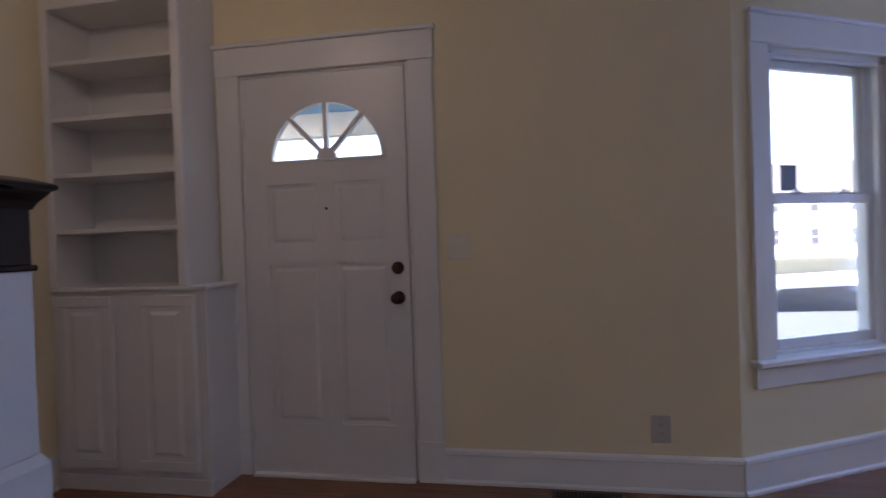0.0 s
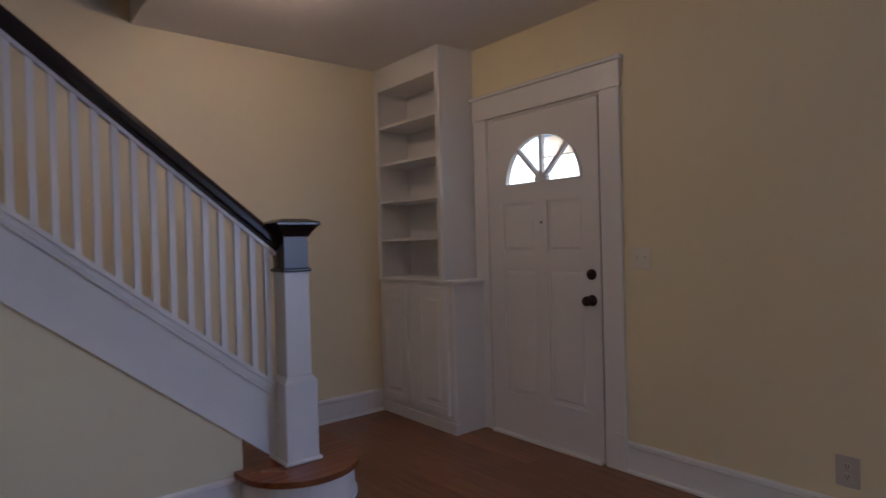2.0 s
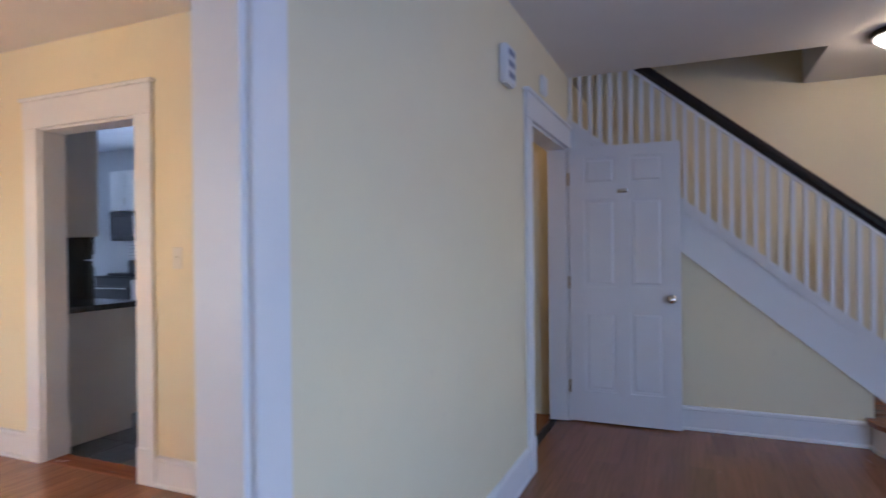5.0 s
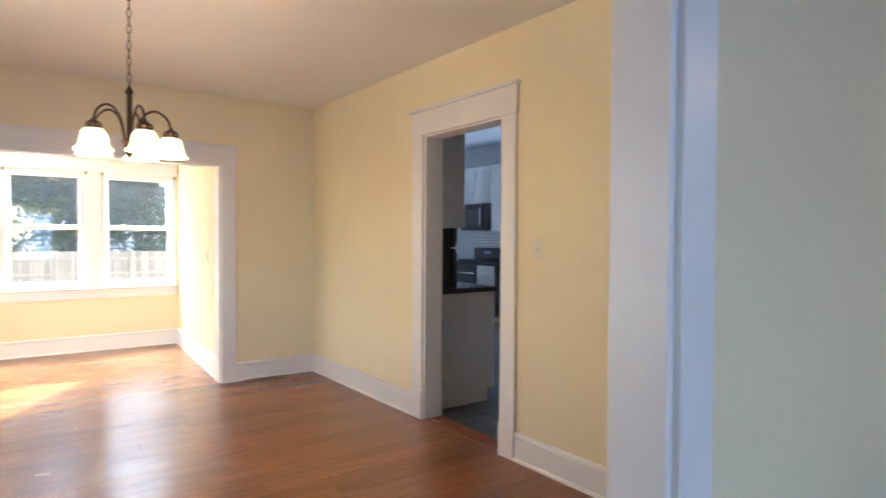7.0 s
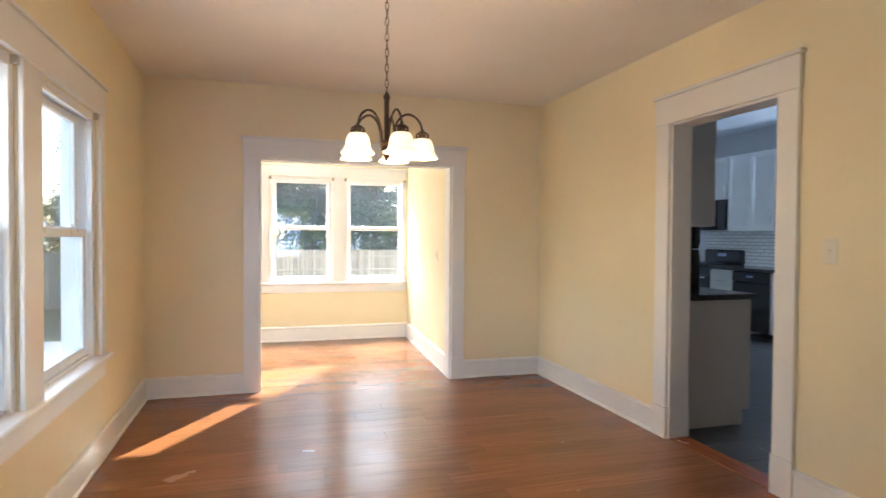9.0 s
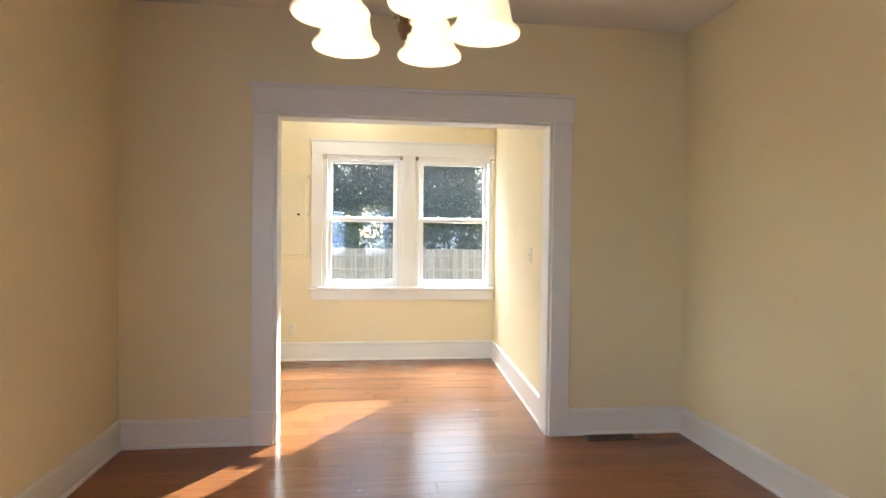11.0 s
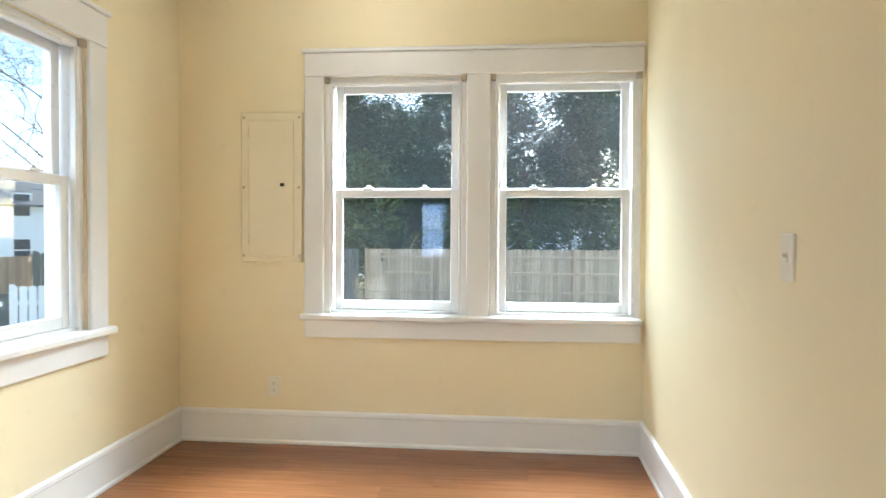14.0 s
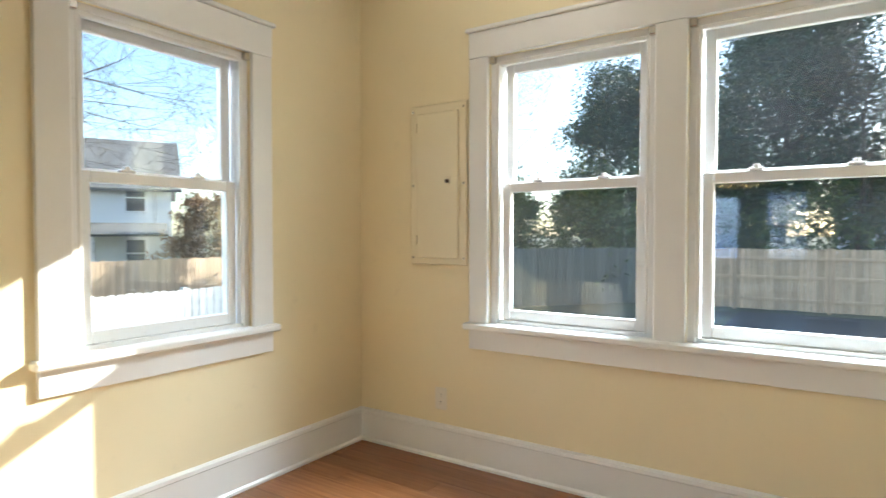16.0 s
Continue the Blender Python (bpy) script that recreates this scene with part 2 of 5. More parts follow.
def slab(name, axis, a0, a1, z0, z1, t0, t1, holes=(), mat=None, label=""):
    """A wall along axis from a0 to a1, from t0 to t1 thick, with openings (a0, a1, z0, z1) through it."""
    us = sorted({a0, a1, *[h[0] for h in holes], *[h[1] for h in holes]})
    vs = sorted({z0, z1, *[h[2] for h in holes], *[h[3] for h in holes]})
    us, vs = [u for u in us if a0 <= u <= a1], [v for v in vs if z0 <= v <= z1]

    def solid(i, j):
        if not (0 <= i < len(us) - 1 and 0 <= j < len(vs) - 1):
            return False
        u, v = (us[i] + us[i + 1]) / 2, (vs[j] + vs[j + 1]) / 2
        return not any(h[0] < u < h[1] and h[2] < v < h[3] for h in holes)
    bm = bmesh.new()
    known = {}

    def vert(u, v, t):
        key = (round(u, 5), round(v, 5), round(t, 5))
        if key not in known:
            known[key] = bm.verts.new((u, t, v) if axis == "x" else ((t, u, v) if axis == "y" else (u, v, t)))
        return known[key]
    for i in range(len(us) - 1):
        for j in range(len(vs) - 1):
            if not solid(i, j):
                continue
            c = [(us[i], vs[j]), (us[i + 1], vs[j]), (us[i + 1], vs[j + 1]), (us[i], vs[j + 1])]
            for t in (t0, t1):
                bm.faces.new([vert(u, v, t) for u, v in c])
            for k, (di, dj) in enumerate(((0, -1), (1, 0), (0, 1), (-1, 0))):
                if not solid(i + di, j + dj):
                    p, q = c[k], c[(k + 1) % 4]
                    bm.faces.new((vert(*p, t0), vert(*q, t0), vert(*q, t1), vert(*p, t1)))
    return tagged(part(name, bm, mat), label, "", "", "structure")

# ---- the shell ----
LEFT, RIGHT, FRONT = -4.63, 1.775, 0.0
DIV0, DIV1 = 3.58, 3.71            # wall between living and dining room
DR, DR2 = -1.24, -1.10             # dining room's wall to the kitchen
BACK0, BACK1 = 8.24, 8.385          # wall between dining room and sunroom
SL, SR, SB = -4.515, -1.970, 10.55
SRN = -2.098                       # the sunroom's right wall leans in towards the opening   # sunroom walls
OPEN_L, OPEN_R, OPEN_H = -4.30, -2.588, 2.03
ARCH_L, ARCH_R, ARCH_H = -3.772, -2.118, 1.928
KD0, KD1, KD_H = 5.540, 6.358, 2.022
CL0, CL1, CL_H = -0.285, 0.75, 1.995
UP = 5.1

slab("wall_front", "x", -1.47, RIGHT, 0, CEIL, -0.14, 0, [(-0.01, 0.87, 0, 2.04)], WALL)
slab("wall_stair_side", "y", -0.14, 6.2, 0, UP, RIGHT, RIGHT + 0.14, [], WALL)
DW0, DW1, DW2, DW3, DWZ0, DWZ1 = 4.91, 5.81, 6.01, 6.91, 0.60, 1.965
slab("wall_left", "y", -0.2, BACK1, 0, CEIL, LEFT - 0.16, LEFT, [(DW0, DW1, DWZ0, DWZ1), (DW2, DW3, DWZ0, DWZ1)], WALL)
slab("wall_divider", "x", LEFT, RIGHT, 0, CEIL, DIV0, DIV1, [(OPEN_L, OPEN_R, 0, OPEN_H), (CL0, CL1, 0, CL_H)], WALL)
slab("wall_divider_upper", "x", 0.50, RIGHT, CEIL, UP, 6.06, 6.2, [], WALL)
slab("wall_dining_right", "y", DIV1, 12.0, 0, CEIL, DR, DR2, [(KD0, KD1, 0, KD_H)], WALL)
slab("wall_dining_back", "x", LEFT, DR, 0, CEIL, BACK0, BACK1, [(ARCH_L, ARCH_R, 0, ARCH_H)], WALL)
BWZ0, BWZ1 = 0.718, 2.012
BW = [(-3.687, -2.908), (-2.783, -1.993)]
SWY = (9.037, 9.797)
slab("wall_sunroom_back", "x", SL - 0.16, SR + 0.14, 0, CEIL, SB, SB + 0.16, [(a, b, BWZ0, BWZ1) for a, b in BW], WALL)
slab("wall_sunroom_left", "y", BACK1, SB, 0, CEIL, SL - 0.16, SL, [(*SWY, BWZ0 + 0.012, BWZ1 - 0.032)], WALL)


def out_pose(a, b):
    """Pose of a wall seen from inside: x runs from a to b, to the right, y points out of the room, z up."""
    d = Vector(b) - Vector(a)
    return pose(a[0], a[1], 0, 0, 0, math.degrees(math.atan2(d[1], d[0])))


M_SR = out_pose((SR, SB), (SRN, BACK1))
slab("wall_sunroom_right", "x", 0, (Vector((SR, SB)) - Vector((SRN, BACK1))).length, 0, CEIL, 0, 0.12, [], WALL).matrix_basis = M_SR
BAY = [(-1.47, 0.0), (-2.466, -0.575), (-3.634, -0.575), (LEFT, 0.0)]
BAYLEN = [(Vector(q) - Vector(p)).length for p, q in zip(BAY, BAY[1:])]
M_BAY = [out_pose(p, q) for p, q in zip(BAY, BAY[1:])]
BAYHOLE = [(0.19, 0.97, 0.585, 1.995), (0.17, 1.0, 0.585, 1.995), (0.25, 0.99, 0.585, 1.995)]
for nm, m, ln, hole in zip(("wall_bay_side", "wall_bay_front", "wall_bay_far_side"), M_BAY, BAYLEN, BAYHOLE):
    slab(nm, "x", 0, ln, 0, CEIL, 0, 0.14, [hole], WALL).matrix_basis = m

# ceilings; the stair passes up through the hole
WELL = (0.84, RIGHT, 1.93, 6.06)
slab("ceiling", "z", LEFT, RIGHT, -0.8, DIV0, CEIL, CEIL + 0.24, [(WELL[0], WELL[1], WELL[2], 4.0)], CEILING)
slab("ceiling_dining", "z", LEFT, DR2, DIV0, BACK0, CEIL, CEIL + 0.24, [], CEILING)
slab("ceiling_sunroom", "z", SL - 0.16, SR + 0.12, BACK0, SB + 0.16, CEIL, CEIL + 0.2, [], CEILING)
slab("ceiling_upstairs", "z", 0.6, RIGHT + 0.14, 1.5, 6.2, UP, UP + 0.1, [], CEILING)
slab("wall_well_front", "x", 0.50, RIGHT, CEIL + 0.24, UP, WELL[2] - 0.14, WELL[2], [], WALL)
slab("wall_well_side", "y", WELL[2], 6.06, CEIL + 0.24, UP, 0.50, 0.62, [], WALL)

# floors: sub-floor here, boards laid at the end of the file
slab("floor", "z", LEFT, RIGHT, -0.72, SB, -0.14, -0.016, [], SLOT)
KTILE = paint("slate_floor_tile", (0.045, 0.046, 0.050), 0.42, 0.25, 40, 0.15, 2.3)


def run(name, pts, closed=False, h=0.165, label="white painted baseboard along the wall"):
    """A baseboard along inner wall faces; the room lies to the right of the way."""
    bm = bmesh.new()
    for (x0, y0), (x1, y1) in zip(pts, pts[1:]):
        d = Vector((x1 - x0, y1 - y0, 0))
        ln = d.length
        m = pose(x0, y0, 0, 0, 0, math.degrees(math.atan2(d.y, d.x)))
        prof = [(0, 0), (-0.026, 0), (-0.026, 0.012), (-0.018, 0.022), (-0.016, h - 0.03), (-0.021, h - 0.024), (-0.019, h - 0.008), (-0.008, h), (0, h)]
        ends = [[bm.verts.new(m @ Vector((t, u, v))) for u, v in prof] for t in (0, ln)]
        n = len(prof)
        for i in range(n):
            bm.faces.new((ends[0][i], ends[0][(i + 1) % n], ends[1][(i + 1) % n], ends[1][i]))
        bm.faces.new(ends[0]), bm.faces.new(ends[1][::-1])
    return tagged(part(name, bm, TRIM), label, "", "", "structure")


CASE = 0.12
run("baseboard", [(-0.14, 0), BAY[0], BAY[1], BAY[2], BAY[3], (LEFT, DIV0), (OPEN_L - CASE, DIV0)])
run("baseboard", [(OPEN_R + 0.122, DIV0), (CL0 - 0.11, DIV0)])
run("baseboard", [(RIGHT, 2.0), (RIGHT, 0.30)])
run("baseboard", [(OPEN_L - CASE, DIV1), (LEFT, DIV1), (LEFT, BACK0), (ARCH_L - CASE, BACK0)])
run("baseboard", [(ARCH_R + CASE, BACK0), (DR, BACK0), (DR, KD1 + 0.13)])
run("baseboard", [(DR, KD0 - 0.13), (DR, DIV1), (OPEN_R + 0.122, DIV1)])
run("baseboard", [(ARCH_L - 0.13, BACK1), (SL, BACK1), (SL, SB), (SR, SB), (SRN, BACK1)], h=0.182)

# ---- openings ----
def casing(name, m, w, h, side=0.12, head=0.15, depth=0.13, far=True, label="white painted wooden casing round the opening", plinth=True):
    """Casing and jambs of an opening w by h; the pose's y points into the wall."""
    top = thing(name, m, label, "door casing", kind="structure")
    for back in ((False, True) if far else (False,)):
        y0, y1 = (-0.022, 0.0) if not back else (depth, depth + 0.022)
        for nm, a, b in (("side_casing", -side, -0.004), ("side_casing", w + 0.004, w + side)):
            bm = box(a, b, y0, y1, 0, h, 0.003)
            if plinth:
                box(a - 0.004, b + 0.004, y0 - (0 if back else 0.006), y1 + (0.006 if back else 0), 0, 0.2, 0.003, bm)
            part(nm, bm, TRIM, top)
        part("head_casing", box(-side - 0.008, w + side + 0.008, y0 - (0 if back else 0.004), y1 + (0.004 if back else 0), h, h + head, 0.003), TRIM, top)
        part("head_cap", box(-side - 0.022, w + side + 0.022, y0 - (0 if back else 0.018), y1 + (0.018 if back else 0), h + head, h + head + 0.022, 0.005), TRIM, top)
    for a, b in ((-0.006, 0.014), (w - 0.014, w + 0.006)):
        part("jamb", box(a, b, -0.002, depth + 0.002, 0, h, 0.002), TRIM, top)
    part("head_jamb", box(0.014, w - 0.014, -0.002, depth + 0.002, h - 0.014, h + 0.006, 0.002), TRIM, top)
    return top


casing("casing_living_dining", pose(OPEN_L, DIV0, 0), OPEN_R - OPEN_L, OPEN_H, 0.12)
casing("casing_sunroom", pose(ARCH_L, BACK0, 0), ARCH_R - ARCH_L, ARCH_H, 0.125, 0.15, 0.14)
casing("casing_kitchen", pose(DR, KD1, 0, 0, 0, -90), KD1 - KD0, KD_H, 0.128, 0.165, 0.14)
casing("casing_closet", pose(CL0, DIV0, 0), CL1 - CL0, CL_H, 0.11, 0.14, 0.13, far=False)
casing("casing_front_door", pose(0.87, 0, 0, 0, 0, 180), 0.88, 2.04, 0.125, 0.14, 0.14, far=False)


def sash(parent, name, w, z0, z1, y, stile=0.044, top=0.044, bottom=0.05, x0=0.0):
    """One sash of a window with its pane; y is the depth of its inner face."""
    bm = bmesh.new()
    t = 0.034
    box(x0, x0 + stile, y, y + t, z0, z1, 0.004, bm)
    box(x0 + w - stile, x0 + w, y, y + t, z0, z1, 0.004, bm)
    box(x0 + stile, x0 + w - stile, y, y + t, z0, z0 + bottom, 0.004, bm)
    box(x0 + stile, x0 + w - stile, y, y + t, z1 - top, z1, 0.004, bm)
    f = part(name, bm, VINYL, parent)
    part("pane", box(x0 + stile - 0.006, x0 + w - stile + 0.006, y + 0.014, y + 0.018, z0 + bottom - 0.006, z1 - top + 0.006), GLASS, f, "clear window glass")
    return f


def window(name, m, w, z0, z1, left=0.11, right=0.11, head=0.15, depth=0.16, mid=None, trim=True, label="white double-hung window with two sashes"):
    """A double-hung window in an opening w wide; the pose's y points out."""
    top = thing(name, m, label, "window", kind="structure")
    mid = mid if mid is not None else (z0 + z1) / 2
    bm = bmesh.new()
    for a, b in ((0, 0.03), (w - 0.03, w)):
        box(a, b, 0.012, depth + 0.012, z0, z1, 0.002, bm)
    box(0.03, w - 0.03, 0.012, depth + 0.012, z1 - 0.028, z1, 0.002, bm)
    box(0.03, w - 0.03, 0.03, depth + 0.02, z0, z0 + 0.022, 0.002, bm)
    part("window_frame", bm, VINYL, top)
    for a, b in ((0.03, 0.045), (w - 0.045, w - 0.03)):
        part("stop", box(a, b, 0.012, 0.04, z0 + 0.022, z1 - 0.028, 0.003), TRIM, top)
    part("stop", box(0.045, w - 0.045, 0.012, 0.04, z1 - 0.045, z1 - 0.028, 0.003), TRIM, top)
    lo = sash(top, "lower_sash", w - 0.09, z0 + 0.022, mid + 0.02, 0.045, x0=0.045)
    sash(top, "upper_sash", w - 0.09, mid - 0.02, z1 - 0.028, 0.084, x0=0.045)
    for k in (0.3, 0.7):
        bm = box(w * k - 0.028, w * k + 0.028, 0.042, 0.072, mid + 0.02, mid + 0.032, 0.004)
        lathe(bm, [(0.0, 0.046), (0.011, 0.044), (0.013, 0.032)], (w * k, 0.057, mid), 10)
        part("sash_lock", bm, VINYL, lo)
    for k in (0.016, w - 0.016):
        part("blind_bracket", box(k - 0.014, k + 0.014, -0.012, 0.02, z1 - 0.035, z1, 0.003), NICKEL, top, "small metal blind bracket")
    if trim:
        window_trim(top, [(0, w)], z0, z1, left, right, head)
    return top


def window_trim(top, gaps, z0, z1, left, right, head):
    """Casing, stool and apron round one window or several in a row."""
    a, b = gaps[0][0] - left, gaps[-1][1] + right
    edges = [a] + [v for g in gaps for v in g] + [b]
    for u, v in zip(edges[::2], edges[1::2]):
        if v - u > 0.012:
            part("side_casing", box(u, v, -0.022, 0.0, z0, z1, 0.004), TRIM, top)
    part("head_casing", box(a, b, -0.026, 0.0, z1, z1 + head, 0.003), TRIM, top)
    part("head_cap", box(a - (0.012 if left > 0.02 else 0), b + (0.012 if right > 0.02 else 0), -0.042, 0.0, z1 + head, z1 + head + 0.02, 0.005), TRIM, top)
    part("window_sill", box(a - (0.02 if left > 0.02 else 0), b + (0.02 if right > 0.02 else 0), -0.055, 0.10, z0 - 0.028, z0 + 0.005, 0.007), TRIM, top)
    part("apron", box(a, b, -0.02, 0.0, z0 - 0.125, z0 - 0.028, 0.003), TRIM, top)


back = thing("window_1", pose(0, SB, 0), "pair of white double-hung windows in one casing", "window", kind="structure")
window_trim(back, BW, BWZ0, BWZ1, 0.105, 0.0, 0.125)
for k, (a, b) in enumerate(BW):
    window("window_%d" % (k + 2), pose(a, SB, 0), b - a, BWZ0, BWZ1, mid=1.385, trim=False)
window("window_4", out_pose((SL, SWY[0]), (SL, SWY[1])), SWY[1] - SWY[0], BWZ0 + 0.012, BWZ1 - 0.032, 0.115, 0.112, 0.14, mid=1.375)
dw = thing("window_5", out_pose((LEFT, 0), (LEFT, 1)), "pair of white double-hung windows in one casing", "window", kind="structure")
window_trim(dw, [(DW0, DW1), (DW2, DW3)], DWZ0, DWZ1, 0.12, 0.095, 0.15)
for k, (a, b) in enumerate(((DW0, DW1), (DW2, DW3))):
    window("window_%d" % (k + 6), out_pose((LEFT, a), (LEFT, b)), b - a, DWZ0, DWZ1, mid=1.30, trim=False)
for k, (m, h) in enumerate(zip(M_BAY, BAYHOLE)):
    window("window_%d" % (k + 8), m @ pose(h[0], 0, 0), h[1] - h[0], h[2], h[3], 0.11, 0.11, 0.13, 0.14, mid=1.31)


sticker = bpy.data.objects["window_8"]
part("sticker", box(0.17, 0.27, 0.082, 0.0835, 1.35, 1.47), paint("sticker_grey", (0.20, 0.22, 0.26), 0.6), sticker, "small grey square sticker on the pane")


def panel(x0, x1, z0, z1, y, sign, inset=0.03, lift=0.009):
    """A raised panel: a sloped border round a flat field."""
    bm = bmesh.new()
    o = [bm.verts.new(p) for p in ((x0, y, z0), (x1, y, z0), (x1, y, z1), (x0, y, z1))]
    g = 0.012
    a = [bm.verts.new(p) for p in ((x0 + g, y + sign * 0.004, z0 + g), (x1 - g, y + sign * 0.004, z0 + g), (x1 - g, y + sign * 0.004, z1 - g), (x0 + g, y + sign * 0.004, z1 - g))]
    i = [bm.verts.new(p) for p in ((x0 + inset, y - sign * lift, z0 + inset), (x1 - inset, y - sign * lift, z0 + inset), (x1 - inset, y - sign * lift, z1 - inset), (x0 + inset, y - sign * lift, z1 - inset))]
    for p, q in ((o, a), (a, i)):
        for k in range(4):
            bm.faces.new((p[k], p[(k + 1) % 4], q[(k + 1) % 4], q[k]))
    bm.faces.new(i)
    return bm


def leaf(w, h, t, cells, hole=None):
    """A door leaf, its face at y 0, with sunk cells (x0, x1, z0, z1) and, above, an arched hole."""
    bm = bmesh.new()
    us = sorted({0.0, w, *[c for k in cells for c in k[:2]]})
    vs = sorted({0.0, h, *[c for k in cells for c in k[2:]]})
    if hole:
        vs = [v for v in vs if v < hole[2] - 0.02] + [hole[2] - 0.02]
    for x0, x1 in zip(us, us[1:]):
        for z0, z1 in zip(vs, vs[1:]):
            sunk = any(c[0] <= x0 and x1 <= c[1] and c[2] <= z0 and z1 <= c[3] for c in cells)
            d = 0.011 if sunk else 0.0
            box(x0, x1, d, t - d, z0, z1, 0, bm)
    if hole:
        cx, r, zb = hole[0], hole[1], hole[2]
        box(0, cx - r, 0, t, zb - 0.02, h, 0, bm), box(cx + r, w, 0, t, zb - 0.02, h, 0, bm)
        box(cx - r, cx + r, 0, t, zb - 0.02, zb, 0, bm)
        n = 24
        arc = [(cx - r * math.cos(math.pi * i / n), zb + r * hole[3] * math.sin(math.pi * i / n)) for i in range(n + 1)]
        for p, q in zip(arc, arc[1:]):
            prism(bm, [p, q, (q[0], h), (p[0], h)], 0, t)
    return bm


def knob(parent, x, z, mat, y=0.0, sign=-1, r=0.028, label="round metal door knob"):
    bm = bmesh.new()
    lathe(bm, [(0.0, 0), (0.032, 0), (0.031, sign * 0.007), (0.013, sign * 0.012), (0.012, sign * 0.03), (r * 0.8, sign * 0.036), (r, sign * 0.05), (r * 0.85, sign * 0.064), (0, sign * 0.068)], (x, y, z), 20, "y")
    return part("door_knob", bm, mat, parent, label, True)


# front door, 0.86 wide, seen from inside; hinges at its left
FD_W, FD_H = 0.846, 2.008
front = thing("door_1", pose(0.853, 0.012, 0.012, 0, 0, 180), "closed white six-panel front door with an arched fanlight", "door", kind="structure")
cells = [(0.115, 0.385, 1.15, 1.465), (0.475, 0.745, 1.15, 1.465), (0.115, 0.385, 0.255, 1.06), (0.475, 0.745, 0.255, 1.06)]
part("leaf", leaf(FD_W, FD_H, 0.044, cells, (0.438, 0.308, 1.57, 0.97)), DOORPAINT, front)
for c in cells:
    part("panel", panel(c[0], c[1], c[2], c[3], 0.011, 1, 0.036, 0.007), DOORPAINT, front)
bm = bmesh.new()
n = 24
rim = [(0.438 - 0.308 * math.cos(math.pi * i / n), 1.57 + 0.299 * math.sin(math.pi * i / n)) for i in range(n + 1)]
inner = [(0.438 - 0.286 * math.cos(math.pi * i / n), 1.583 + 0.277 * math.sin(math.pi * i / n)) for i in range(n + 1)]
for i in range(n):
    prism(bm, [rim[i], rim[i + 1], inner[i + 1], inner[i]], -0.008, 0.03)
prism(bm, [rim[0], inner[0], inner[-1], rim[-1]], -0.008, 0.03)
for a in (48, 90, 132):
    d, s = Vector((math.cos(radians(a)), math.sin(radians(a)))), Vector((-math.sin(radians(a)), math.cos(radians(a))))
    p, q = Vector((0.438, 1.59)), Vector((0.438, 1.583)) + Vector((d.x * 0.286, d.y * 0.28))
    prism(bm, [tuple(p + s * 0.011), tuple(q + s * 0.011), tuple(q - s * 0.011), tuple(p - s * 0.011)], -0.004, 0.026)
prism(bm, [(0.438 - 0.05 * math.cos(math.pi * i / 10), 1.586 + 0.05 * math.sin(math.pi * i / 10)) for i in range(11)], -0.006, 0.026)
fan = part("fanlight_frame", bm, DOORPAINT, front)
part("pane", prism(bmesh.new(), [(0.438 - 0.292 * math.cos(math.pi * i / n), 1.577 + 0.283 * math.sin(math.pi * i / n)) for i in range(n + 1)], 0.012, 0.016), GLASS, fan, "clear fanlight glass")
knob(front, FD_W - 0.058, 0.885, BRONZE)
bm = lathe(bmesh.new(), [(0.0, 0), (0.031, 0), (0.030, -0.009), (0.022, -0.014), (0.0, -0.014)], (FD_W - 0.058, 0, 1.03), 20, "y")
box(FD_W - 0.064, FD_W - 0.052, -0.03, -0.012, 1.012, 1.048, 0.003, bm)
part("deadbolt", bm, BRONZE, front, "round bronze deadbolt with a thumb turn", True)
part("peephole", lathe(bmesh.new(), [(0.0, -0.004), (0.007, -0.004), (0.008, 0)], (0.43, 0, 1.335), 12, "y"), BRONZE, front)
for z in (0.2, 1.02, 1.76):
    part("hinge", lathe(bmesh.new(), [(0, z - 0.045), (0.006, z - 0.045), (0.006, z + 0.045), (0, z + 0.045)], (-0.003, -0.004, 0), 10), DOORPAINT, front)
for u0, u1, v0, v1 in ((-0.006, 0.016, 0.0, 2.03), (FD_W - 0.016, FD_W + 0.006, 0.0, 2.03), (0.016, FD_W - 0.016, 1.99, 2.03)):
    part("door_stop", box(u0, u1, 0.046, 0.07, v0, v1, 0.002), TRIM, front)
part("threshold", box(0, FD_W, -0.035, 0.09, -0.014, 0.004, 0.004), TRIM, front, "white painted threshold")

# closet door, open against the stair
CD_W = 0.752
closet = thing("door_2", pose(CL1 - 0.014, DIV0 - 0.026, 0.012, 0, 0, -90), "open white six-panel closet door in front of the stair", "door", kind="structure")
cells = [(0.105, 0.33, 1.70, 1.90), (0.42, 0.645, 1.70, 1.90), (0.105, 0.33, 0.97, 1.60), (0.42, 0.645, 0.97, 1.60), (0.105, 0.33, 0.22, 0.80), (0.42, 0.645, 0.22, 0.80)]
part("leaf", leaf(CD_W, 1.975, 0.035, cells), DOORPAINT, closet)
for c in cells:
    part("panel", panel(c[0], c[1], c[2], c[3], 0.011, 1, 0.034, 0.006), DOORPAINT, closet)
    part("panel", panel(c[0], c[1], c[2], c[3], 0.024, -1, 0.034, 0.006), DOORPAINT, closet)
knob(closet, CD_W - 0.06, 0.895, NICKEL)
bm = box(0.375 - 0.036, 0.375 + 0.036, -0.006, 0, 1.635, 1.665, 0.004)
lathe(bm, [(0.0, 0.006), (0.006, 0.006), (0.006, 0.03), (0.012, 0.034), (0, 0.04)], (0.352, -0.03, 1.645), 10, "y")
lathe(bm, [(0.0, 0.006), (0.006, 0.006), (0.006, 0.03), (0.012, 0.034), (0, 0.04)], (0.398, -0.03, 1.645), 10, "y")
